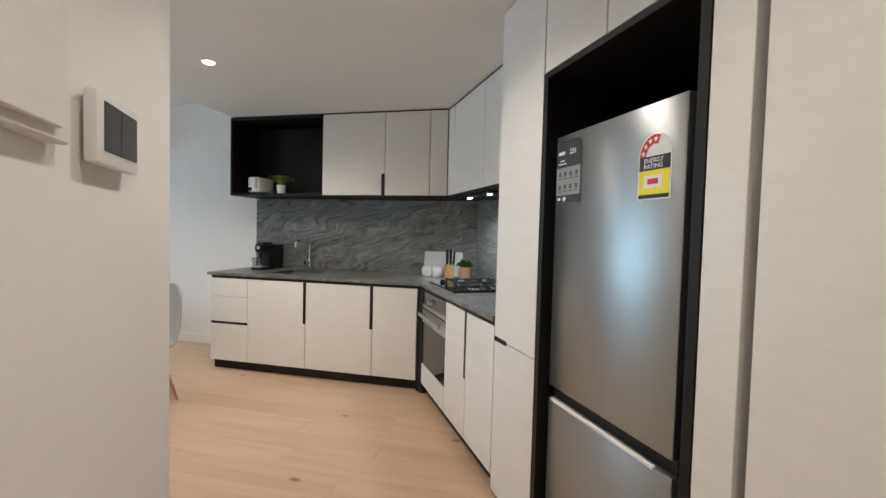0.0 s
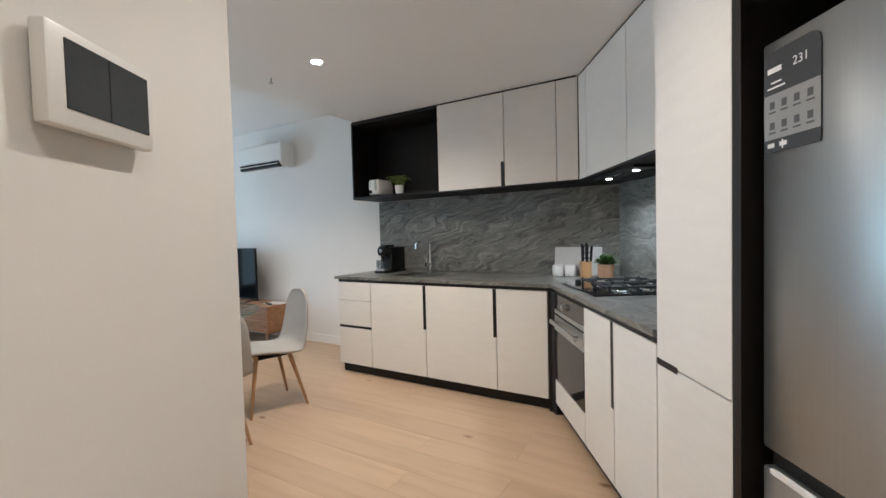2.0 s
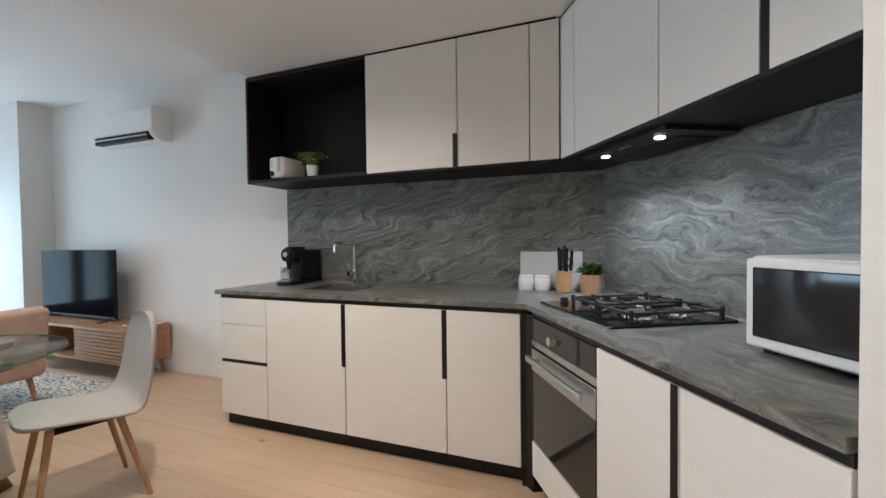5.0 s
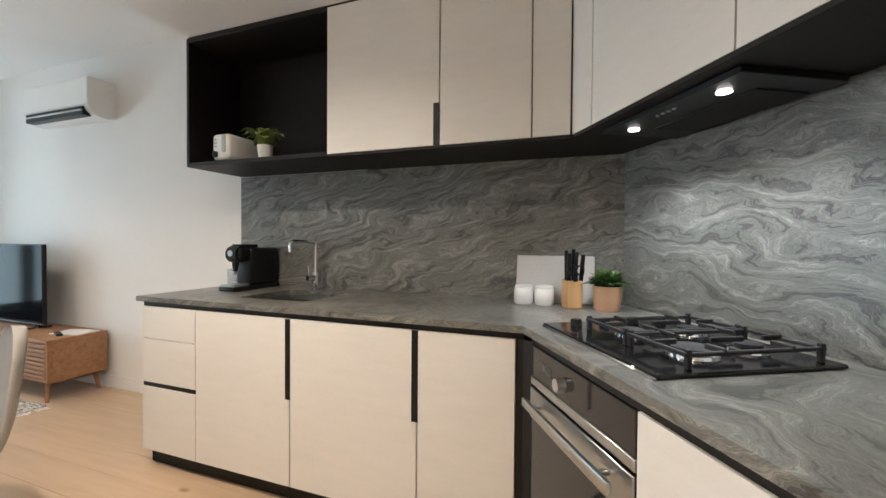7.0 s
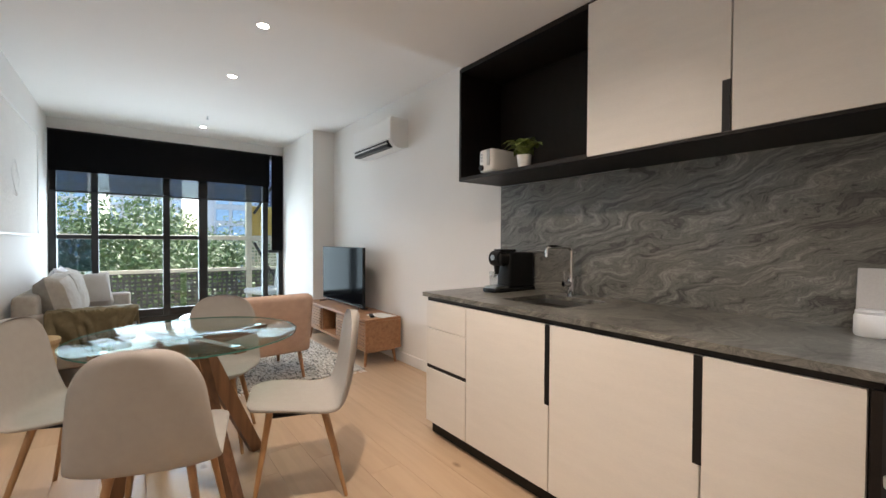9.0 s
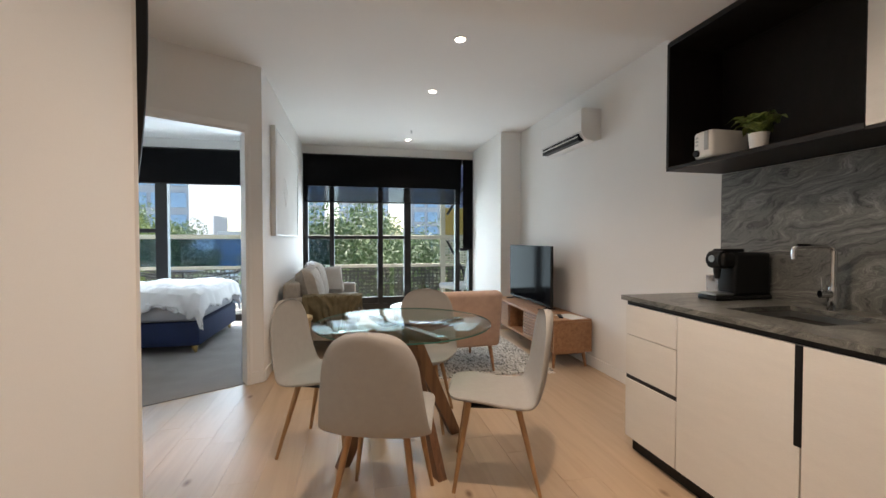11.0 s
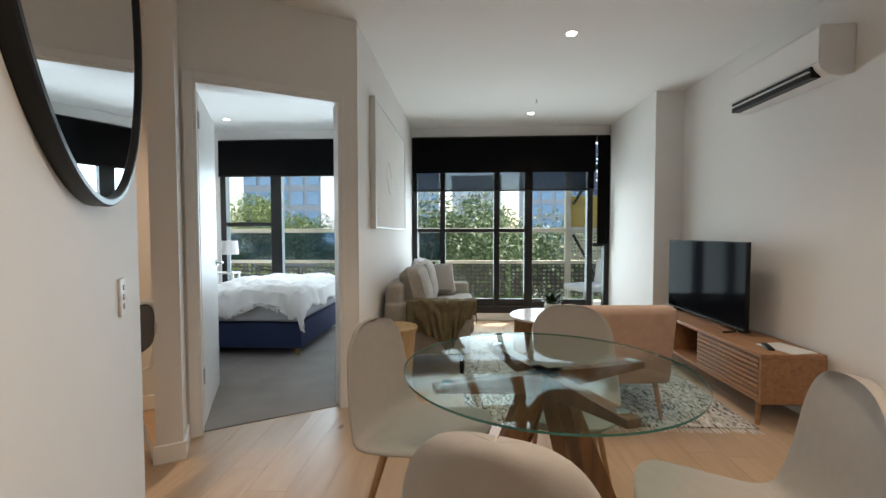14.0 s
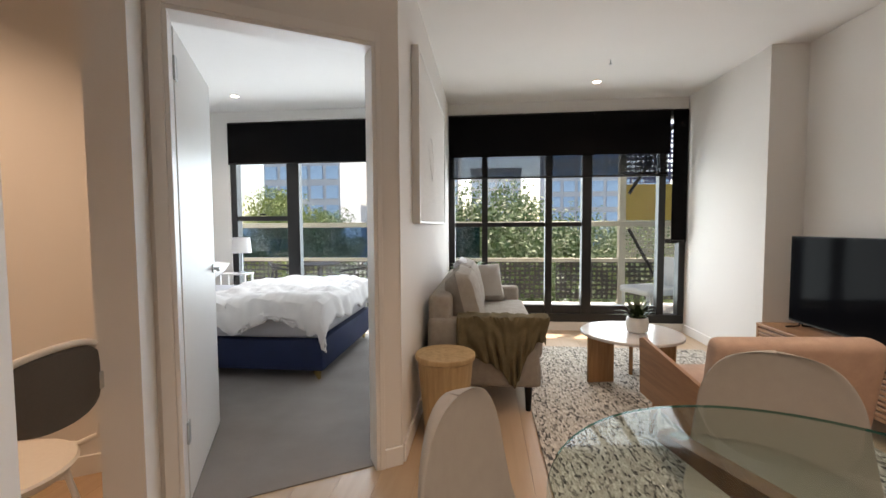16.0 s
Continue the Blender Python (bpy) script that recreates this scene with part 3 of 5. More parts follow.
for a, b, z, h in ((0.535, 0.575, 1.61, 0.012), (0.535, 0.565, 1.585, 0.004), (0.525, 0.575, 1.573, 0.004), (0.555, 0.575, 1.436, 0.01), (0.52, 0.54, 1.436, 0.01), (0.53, 0.534, 1.43, 0.02)):
    box_part("printed_bar", (a, 0.5772, z), (b, 0.5777, z + h), STICK_W, sp, 0)


def lettering(word, size, at, parent, material):
    cv = bpy.data.curves.new("lettering", "FONT")
    cv.body, cv.size, cv.extrude = word, size, 0.0002
    tmp = bpy.data.objects.new("lettering_source", cv)
    me = bpy.data.meshes.new_from_object(tmp)
    bpy.data.objects.remove(tmp)
    me.materials.clear()
    me.materials.append(material)
    ob = new("lettering", me)
    ob.parent = parent
    ob.matrix_basis = at


lettering("231", 0.028, pose(0.505, 0.5775, 1.607, 90, 0, 180), sp, STICK_W)
es = thing("energy_sticker", "red, black and yellow energy rating sticker on the fridge", "sticker", OB @ pose(1.875, -1.30, 0.006))


def arch(bm, r0, r1, k, y, a0, a1, n=20):
    """Flat ring sector, taller than wide by k."""
    pts = [(math.cos(a0 + (a1 - a0) * i / n), math.sin(a0 + (a1 - a0) * i / n)) for i in range(n + 1)]
    outer = [bm.verts.new((0.10 + r1 * c, y, 1.545 + r1 * k * q)) for c, q in pts]
    inner = [bm.verts.new((0.10 + r0 * c, y, 1.545 + r0 * k * q)) for c, q in pts]
    for i in range(n):
        bm.faces.new((outer[i], outer[i + 1], inner[i + 1], inner[i]))


bm = bmesh.new()
arch(bm, 0.001, 0.059, 1.1, 0.5763, 0, math.pi)
part("dome", bm, STICK_W, es, "white dome with stars")
box_part("backing", (0.041, 0.5752, 1.421), (0.159, 0.576, 1.545), STICK_W, es, 0)
bm = bmesh.new()
arch(bm, 0.031, 0.055, 1.1, 0.5767, 0.0, 1.95)
part("rating_arc", bm, STICK_R, es, "red arc")
for k in range(4):
    a = 0.22 + 0.47 * k
    c = Vector((0.10 + 0.043 * math.cos(a), 0.5771, 1.545 + 0.0473 * math.sin(a)))
    bm = bmesh.new()
    rim = [bm.verts.new(c + Vector(((0.0095 if q % 2 == 0 else 0.004) * math.sin(math.pi * q / 5), 0, (0.0095 if q % 2 == 0 else 0.004) * math.cos(math.pi * q / 5)))) for q in range(10)]
    bm.faces.new(rim)
    part("star", bm, STICK_W, es)
box_part("black_band", (0.045, 0.576, 1.505), (0.155, 0.577, 1.545), STICK_K, es, 0)
for k, word in enumerate(("ENERGY", "RATING")):
    lettering(word, 0.019, pose(0.138, 0.5774, 1.527 - 0.017 * k, 90, 0, 180), es, STICK_W)
box_part("yellow_field", (0.045, 0.576, 1.425), (0.155, 0.577, 1.505), STICK_Y, es, 0)
box_part("rating_box", (0.07, 0.577, 1.455), (0.135, 0.5775, 1.49), STICK_W, es, 0)
box_part("rating_mark", (0.083, 0.5775, 1.465), (0.122, 0.578, 1.481), STICK_R, es, 0)
box_part("foot_band", (0.045, 0.577, 1.425), (0.155, 0.5775, 1.436), STICK_K, es, 0)

# worktop with sink cut-out, shadow rail, splashbacks
wt = thing("worktop", "grey veined stone worktop round the kitchen corner", "worktop")
SX0, SX1, SY0, SY1 = 4.24, 4.62, 2.74, 3.16


def slab(poly, z0, z1, name, material, parent, label=""):
    bm = bmesh.new()
    bm_prism(bm, poly, z0, z1)
    return part(name, bm, material, parent, label)


cx, cy = FX - 0.01, 0
nf = FN + 0.012
s_at = lambda x, n: ((x + n * math.sin(radians(31))) / math.cos(radians(31)))
ycorner = OB @ Vector((s_at(cx, nf), nf, 0))
yback = OB @ Vector((s_at(4.76, -1.355), -1.355, 0))
slab([(cx, SY1), (SX0, SY1), (SX0, SY0), (cx, SY0)], 0.879, 0.905, "slab", STONE, wt)
slab([(cx, SY1), (4.76, SY1), (4.76, 3.695), (cx, 3.695)], 0.879, 0.905, "slab", STONE, wt)
slab([(SX1, SY0), (4.76, SY0), (4.76, SY1), (SX1, SY1)], 0.879, 0.905, "slab", STONE, wt)
slab([(cx, ycorner.y), (yback.x, yback.y), (4.76, SY0), (cx, SY0)], 0.879, 0.905, "slab", STONE, wt)
slab([(cx, ycorner.y), sn(2.937, nf), sn(2.937, -1.355), (yback.x, yback.y)], 0.879, 0.905, "slab", STONE, wt)
rail = thing("shadow_rail", "dark recessed rail below the worktop", "rail")
box_part("rail", (FX + 0.012, 1.64, 0.853), (FX + 0.03, 3.665, 0.879), DARK, rail, 0)
box_part("rail", (2.937, FN - 0.03, 0.853), (4.29, FN - 0.006, 0.879), DARK, rail, 0, m=OB)
sb = thing("splashback", "grey veined stone splashback behind worktop", "splashback")
box_part("slab", (4.76, 1.27, 0.905), (4.779, 3.70, 1.634), STONE, sb, 0)
sb2 = thing("splashback", "grey veined stone splashback behind hob", "splashback", OB)
box_part("slab", (2.937, -1.369, 0.905), (4.735, -1.352, 1.634), STONE, sb2, 0)
sk = thing("sink", "undermounted brushed steel kitchen sink", "sink")
bm = bmesh.new()
t_ = 0.012
for lo, hi in (((SX0 - t_, SY0 - t_, 0.70), (SX1 + t_, SY1 + t_, 0.71)), ((SX0 - t_, SY0 - t_, 0.71), (SX0, SY1 + t_, 0.878)), ((SX1, SY0 - t_, 0.71), (SX1 + t_, SY1 + t_, 0.878)), ((SX0, SY0 - t_, 0.71), (SX1, SY0, 0.878)), ((SX0, SY1, 0.71), (SX1, SY1 + t_, 0.878))):
    bm_box(bm, lo, hi)
part("bowl", bm, STEEL, sk)
bm = bmesh.new()
bm_cyl(bm, (4.43, 2.95, 0.71), (4.43, 2.95, 0.715), 0.04)
part("drain", bm, CHROME, sk, "", True)
tap = thing("tap", "chrome square-neck kitchen mixer tap", "tap", pose(4.66, 3.0, 0.905))
bm = bmesh.new()
bm_cyl(bm, (0, 0, 0), (0, 0, 0.012), 0.026)
bm_cyl(bm, (0, 0, 0.012), (0, 0, 0.11), 0.02)
part("base", bm, CHROME, tap, "", True)
bm = bmesh.new()
bm_tube(bm, [(0, 0, 0.1), (0, 0, 0.27), (-0.008, 0.003, 0.287), (-0.024, 0.01, 0.295), (-0.1, 0.04, 0.295), (-0.135, 0.055, 0.294), (-0.148, 0.06, 0.285), (-0.15, 0.061, 0.27), (-0.15, 0.061, 0.235)], 0.0125, 12)
part("spout", bm, CHROME, tap, "", True)
bm = bmesh.new()
bm_cyl(bm, (-0.015, -0.0, 0.075), (-0.055, 0.018, 0.075), 0.018)
bm_cyl(bm, (-0.045, 0.014, 0.085), (-0.05, 0.016, 0.15), 0.004)
part("lever", bm, CHROME, tap, "", True)

# ---------------------------------------------------------------- wall cabinets
UX, UN = 4.365, -0.967
shelf = thing("open_shelf", "open dark timber display niche of the wall cabinets", "shelf", group="kitchen units")
for lo, hi in (((UX, 3.688, 1.64), (4.775, 3.708, 2.40)), ((UX, 2.706, 1.64), (4.775, 3.688, 1.664)), ((UX, 2.706, 2.376), (4.775, 3.688, 2.40)), ((4.745, 2.72, 1.664), (4.775, 3.688, 2.376)), ((UX + 0.02, 2.706, 1.664), (4.745, 2.72, 2.376))):
    box_part("panel", lo, hi, DARK, shelf, 0.001)
for i, (a, b) in enumerate(((2.085, 2.706), (1.664, 2.085), (1.504, 1.664))):
    u = cab("wall_cabinet", "cream kitchen wall cabinet with flat door" if i < 2 else "narrow cream filler panel of the wall cabinets")
    box_part("body", (UX + 0.02, a, 1.66), (4.775, b, 2.395), DARK, u, 0)
    d = front(u, a, b, 1.65, 2.395, f=UX)
    if i == 0:
        box_part("slot", (UX - 0.001, 2.087, 1.65), (UX + 0.004, 2.115, 1.845), BLACK, d, 0, "dark finger slot")
for i, (a, b) in enumerate(((4.37, 4.528), (3.745, 4.37), (3.352, 3.745), (2.935, 3.352))):
    u = cab("wall_cabinet", "cream kitchen wall cabinet above the hob" if i else "narrow cream corner panel of the wall cabinets")
    box_part("body", (a, -1.35, 1.66), (b, UN - 0.02, 2.395), DARK, u, 0, m=OB)
    d = front(u, a, b, 1.65, 2.395, "door", True, f=UN)
    if i == 3:
        box_part("slot", (3.325, UN - 0.004, 1.65), (3.35, UN + 0.001, 1.87), BLACK, d, 0, "dark finger slot", OB)
soff = thing("cabinet_underside", "dark timber underside panel of the wall cabinets", "panel")
uc = OB @ Vector((s_at(UX, UN), UN, 0))
slab([(UX + 0.001, uc.y), (4.775, 1.29), (4.775, 2.704), (UX + 0.001, 2.704)], 1.636, 1.649, "board", DARK, soff)
slab([(UX + 0.001, uc.y), sn(2.937, UN - 0.001), sn(2.937, -1.366), (4.775, 1.29)], 1.636, 1.649, "board", DARK, soff)
topr = thing("top_rail", "dark shadow strip above the wall cabinets", "rail")
box_part("strip", (UX + 0.006, 1.52, 2.396), (4.77, 3.70, 2.409), DARK, topr, 0)
box_part("strip", (1.7, UN - 0.3, 2.396), (4.5, UN - 0.006, 2.409), DARK, topr, 0, m=OB)
hood = thing("range_hood", "dark slide-out range hood with two lit lamps", "range hood", OB)
box_part("body", (3.78, -1.34, 1.618), (4.38, -1.02, 1.635), BLACKM, hood, 0.002)
box_part("filter", (3.86, -1.32, 1.613), (4.26, -1.15, 1.618), DARK, hood, 0.001)
for s in (3.90, 4.29):
    bm = bmesh.new()
    bm_cyl(bm, (s, -1.09, 1.614), (s, -1.09, 1.618), 0.019)
    part("hood_lamp", bm, LED_ON, hood, "lit round lamp", True)
    lt = new("hood_light", bpy.data.lights.new("hood_light", "SPOT"))
    lt.data.energy, lt.data.color, lt.data.spot_size, lt.data.spot_blend, lt.data.shadow_soft_size = 3.5, (0.92, 0.97, 1.0), radians(130), 0.6, 0.03
    x, y = sn(s, -1.09)
    lt.matrix_world = look((x, y, 1.6), (x, y, 0))
for k in range(4):
    bm = bmesh.new()
    bm_cyl(bm, (4.05 + k * 0.025, -1.06, 1.614), (4.05 + k * 0.025, -1.06, 1.618), 0.006, seg=10)
    part("button", bm, STEEL, hood)

# ---------------------------------------------------------------- hob and things on the worktop
hob = thing("gas_hob", "black glass gas hob with cast iron trivets", "hob", OB @ pose(4.02, -1.02, 0.905))
box_part("plate", (-0.30, -0.26, 0), (0.30, 0.26, 0.012), HOB, hob, 0.004)
box_part("trim_strip", (-0.30, 0.257, 0.0), (0.30, 0.264, 0.006), STEEL, hob, 0.002, "steel front strip")
for x, y, r in ((-0.16, 0.05, 0.05), (-0.15, -0.13, 0.035), (0.06, -0.13, 0.035), (0.06, 0.07, 0.035)):
    bm = bmesh.new()
    bm_lathe(bm, [(r + 0.016, 0.012), (r + 0.014, 0.02), (r, 0.026)], 24, (x, y))
    bn = part("burner", bm, CHROME, hob, "bright burner ring", True)
    bm = bmesh.new()
    bm_lathe(bm, [(r, 0.026), (r, 0.034), (r - 0.006, 0.036)], 24, (x, y))
    part("burner_cap", bm, IRON, bn, "black burner cap", True)
for x0, x1 in ((-0.275, -0.05), (-0.04, 0.17)):
    bm = bmesh.new()
    for y in (-0.22, 0.16):
        bm_box(bm, (x0, y - 0.006, 0.04), (x1, y + 0.006, 0.05), 0.002)
    for x in (x0 + 0.006, x1 - 0.006):
        bm_box(bm, (x - 0.006, -0.22, 0.04), (x + 0.006, 0.16, 0.05), 0.002)
        for y in (-0.215, 0.155):
            bm_box(bm, (x - 0.007, y - 0.007, 0.012), (x + 0.007, y + 0.007, 0.058), 0.002)
    xm = (x0 + x1) / 2
    for y0, y1 in ((-0.22, -0.16), (-0.1, -0.0), (0.1, 0.16)):
        bm_box(bm, (xm - 0.005, y0, 0.042), (xm + 0.005, y1, 0.056), 0.002)
    for y in (-0.13, 0.06):
        bm_box(bm, (x0, y - 0.005, 0.042), (x0 + 0.06, y + 0.005, 0.056), 0.002)
        bm_box(bm, (x1 - 0.06, y - 0.005, 0.042), (x1, y + 0.005, 0.056), 0.002)
    part("trivet", bm, IRON, hob, "cast iron pan support")
for y in (-0.17, -0.06, 0.05, 0.16):
    bm = bmesh.new()
    bm_lathe(bm, [(0.02, 0.012), (0.02, 0.028), (0.016, 0.034)], 20, (0.245, y))
    part("knob", bm, BLACK, hob, "black control knob", True)

mw = thing("microwave", "white microwave oven with dark door window", "microwave", OB @ pose(3.175, -1.16, 0.905))
box_part("body", (-0.225, -0.17, 0.012), (0.225, 0.17, 0.265), WHITE_P, mw, 0.012, seg=2)
md = box_part("door", (-0.11, 0.17, 0.02), (0.222, 0.188, 0.258), WHITE_P, mw, 0.006)
box_part("window", (-0.075, 0.188, 0.05), (0.195, 0.19, 0.235), OVEN_GLASS, md, 0.003, "dark glass window")
box_part("control_panel", (-0.222, 0.17, 0.02), (-0.114, 0.186, 0.258), WHITE_P, mw, 0.004)
for x in (-0.19, 0.19):
    for y in (-0.13, 0.13):
        box_part("foot", (x - 0.015, y - 0.015, 0), (x + 0.015, y + 0.015, 0.013), BLACK, mw, 0)

cm = thing("coffee_machine", "black capsule coffee machine on the worktop", "coffee machine", pose(4.575, 3.42, 0.905, 0, 0, 180) @ Matrix.Diagonal((1.12, 1.12, 1.14, 1)))
box_part("base", (-0.16, -0.055, 0), (0.17, 0.055, 0.022), BLACK, cm, 0.008, seg=2)
box_part("body", (-0.15, -0.055, 0.022), (0.06, 0.055, 0.225), BLACK, cm, 0.018, seg=3)
box_part("head", (0.04, -0.05, 0.15), (0.125, 0.05, 0.225), BLACK, cm, 0.02, seg=3)
bm = bmesh.new()
bm_cyl(bm, (0.10, -0.035, 0.19), (0.10, 0.035, 0.19), 0.043, seg=28)
part("capsule_drum", bm, BLACK, cm, "rounded black brewing head", True)
bm = bmesh.new()
bm_cyl(bm, (0.142, 0, 0.195), (0.146, 0, 0.195), 0.016, seg=20)
part("button", bm, STEEL, cm, "steel ringed button", True)
bm = bmesh.new()
bm_cyl(bm, (0.11, 0, 0.10), (0.11, 0, 0.15), 0.012, 0.018)
part("nozzle", bm, BLACK, cm, "", True)
box_part("lever", (-0.02, -0.03, 0.225), (0.11, 0.03, 0.242), BLACK, cm, 0.007, seg=2)
box_part("drip_tray", (0.06, -0.05, 0.022), (0.165, 0.05, 0.034), STEEL, cm, 0.003)
bm = bmesh.new()
bm_box(bm, (-0.215, -0.05, 0.02), (-0.155, 0.05, 0.20), 0.015, 2)
part("water_tank", bm, CLEAR, cm, "clear water tank", True)
bm = bmesh.new()
bm_lathe(bm, [(0.028, 0), (0.031, 0.12), (0.029, 0.12), (0.026, 0.006)], 24)
gl = part("glass_tumbler", bm, CLEAR, None, "", True)
gl.matrix_basis = pose(4.55, 3.55, 0.905)
tagged(gl, "clear drinking glass beside the coffee machine", "glass")
sq = thing("power_socket", "white double power socket on the wall", "socket", pose(4.78, 3.76, 1.0))
box_part("plate", (-0.01, -0.035, -0.057), (0, 0.035, 0.057), WHITE_P, sq, 0.003)
box_part("plug", (-0.045, -0.02, -0.035), (-0.01, 0.02, 0.01), WHITE_P, sq, 0.008)

board = thing("chopping_board", "white chopping board leaning on the splashback", "chopping board", pose(4.70, 1.60, 0.906, 0, 9, 0))
box_part("board", (0, -0.19, 0), (0.008, 0.19, 0.235), mat("pale_grey_board", (0.5, 0.49, 0.47), 0.45), board, 0.003)
for y in (1.735, 1.635):
    j = thing("canister", "small white ceramic canister with rounded rim", "canister", pose(4.62, y, 0.905), "pair of canisters")
    bm = bmesh.new()
    bm_lathe(bm, [(0.04, 0), (0.046, 0.008), (0.046, 0.07), (0.042, 0.078)], 28)
    part("body", bm, CERAMIC, j, "", True)
    bm = bmesh.new()
    bm_lathe(bm, [(0.04, 0.078), (0.043, 0.082), (0.043, 0.088), (0.036, 0.092)], 28)
    part("lid", bm, CERAMIC, j, "", True)
kb = thing("knife_block", "bamboo knife block with black-handled knives", "knife block", pose(4.57, 1.505, 0.905, 0, 0, 25))
box_part("block", (-0.036, -0.036, 0), (0.036, 0.036, 0.128), BLOCK_WOOD, kb, 0.004)
for i, (x, y, h) in enumerate(((-0.015, -0.025, 0.11), (-0.015, 0.0, 0.12), (-0.015, 0.026, 0.115), (0.018, -0.012, 0.13), (0.018, 0.015, 0.125))):
    box_part("knife_handle", (x - 0.006, y - 0.009, 0.125), (x + 0.006, y + 0.009, 0.14 + h), BLACK, kb, 0.003, "black knife handle", m=pose(0, 0, 0, 3 - 1.5 * i, -4, 0))
bm = bmesh.new()
for y in (-0.02, 0.02):
    bm_tube(bm, [(-0.045, y + 0.017 * math.cos(a), 0.175 + 0.022 * math.sin(a)) for a in [2 * math.pi * k / 16 for k in range(17)]], 0.004, 6)
bm_box(bm, (-0.048, -0.008, 0.125), (-0.042, 0.008, 0.16))
part("scissors", bm, BLACK, kb, "black scissor grips", True)


def leaves(bm, n, rad, z, length, width, droop, rng, up=0.6, low=0.1):
    """Arching leaves from a crown."""
    for i in range(n):
        a = rng.uniform(0, 2 * math.pi)
        el = rng.uniform(low, 1.3) * up
        L, W = length * rng.uniform(0.65, 1.15), width * rng.uniform(0.7, 1.2)
        d = Vector((math.cos(a), math.sin(a), 0))
        side = Vector((-d.y, d.x, 0))
        base = Vector((rad * rng.uniform(-1, 1) * 0.5, rad * rng.uniform(-1, 1) * 0.5, z))
        prev = None
        for k in range(5):
            f = k / 4
            c = base + d * L * f * math.cos(el) + Vector((0, 0, L * f * math.sin(el) - droop * L * f * f))
            w = W * (0.25 + 2.6 * f * (1 - f) * 1.2) * (1 if k < 4 else 0.02)
            row = [bm.verts.new(c - side * w / 2 + Vector((0, 0, 0.12 * w))), bm.verts.new(c), bm.verts.new(c + side * w / 2 + Vector((0, 0, 0.12 * w)))]
            if prev:
                bm.faces.new((prev[0], prev[1], row[1], row[0]))
                bm.faces.new((prev[1], prev[2], row[2], row[1]))
            prev = row


def pot_plant(label, at, pot_prof, pot_mat, n, length, width, droop, up, leaf_mat, seed, low=0.1):
    rng = random.Random(seed)
    p = thing("potted_plant", label, "plant", at)
    bm = bmesh.new()
    bm_lathe(bm, pot_prof, 28)
    part("pot", bm, pot_mat, p, "", True)
    top = pot_prof[-1][1]
    bm = bmesh.new()
    bm_cyl(bm, (0, 0, top - 0.006), (0, 0, top + 0.002), pot_prof[-1][0] * 0.9)
    part("soil", bm, SOIL, p)
    bm = bmesh.new()
    leaves(bm, n, pot_prof[-1][0], top, length, width, droop, rng, up, low)
    part("foliage", bm, leaf_mat, p, "", True)
    return p


pot_plant("bushy green herb in a beige clay pot", pose(4.56, 1.355, 0.905), [(0.05, 0), (0.056, 0.01), (0.06, 0.10), (0.06, 0.108)], CLAY, 170, 0.1, 0.03, 0.3, 1.15, LEAF, 3, 0.25)
pot_plant("variegated trailing plant in a white pot on the shelf", pose(4.46, 3.2, 1.665), [(0.033, 0), (0.036, 0.006), (0.044, 0.08), (0.044, 0.085)], CERAMIC, 46, 0.25, 0.06, 0.7, 1.15, LEAFV, 5, 0.75)
ts = thing("toaster", "white two-slot toaster on the dark shelf", "toaster", pose(4.52, 3.46, 1.665))
box_part("body", (-0.14, -0.065, 0.008), (0.11, 0.065, 0.16), WHITE_P, ts, 0.025, seg=3)
box_part("lever_plate", (-0.147, -0.045, 0.05), (-0.138, -0.02, 0.15), STEEL, ts, 0.002, "steel lever plate")
bm = bmesh.new()
bm_cyl(bm, (-0.152, 0.03, 0.04), (-0.138, 0.03, 0.04), 0.018)
part("dial", bm, BLACK, ts, "dark browning dial", True)
for z in (0.08, 0.1, 0.12):
    box_part("button", (-0.144, 0.024, z), (-0.138, 0.04, z + 0.01), STEEL, ts, 0.001)
box_part("base", (-0.12, -0.06, 0), (0.11, 0.06, 0.01), BLACK, ts, 0)

# ---------------------------------------------------------------- hall
ic = thing("intercom", "white wall intercom with a dark screen", "intercom", OB @ pose(2.132, 0.636, 1.507))
box_part("body", (-0.108, -0.033, -0.07), (0.105, -0.008, 0.075), WHITE_P, ic, 0.006, seg=2)
box_part("back_plate", (-0.08, -0.008, -0.05), (0.08, 0, 0.055), WHITE_P, ic, 0.002)
box_part("screen", (-0.079, -0.035, -0.043), (0.09, -0.032, 0.058), GREYSCREEN, ic, 0.001, "dark glass screen")
box_part("screen_divider", (0.0, -0.0355, -0.042), (0.002, -0.0348, 0.057), BLACK, ic, 0)
wb = thing("wall_box", "cream wall-mounted control box by the intercom", "box", OB @ pose(1.70, 0.636, 1.45))
box_part("body", (-0.3, -0.03, 0.0), (0.23, 0, 0.5), CAB, wb, 0.004)
box_part("cover", (-0.3, -0.042, 0.02), (0.185, -0.03, 0.48), CAB, wb, 0.003)
bm = bmesh.new()
bm_tube(bm, [(0.16, -0.044, 0.3), (0.16, -0.057, 0.27), (0.16, -0.057, 0.25), (0.16, -0.045, 0.245)], 0.004, 8)
part("hook", bm, WHITE_P, wb, "small white hook", True)

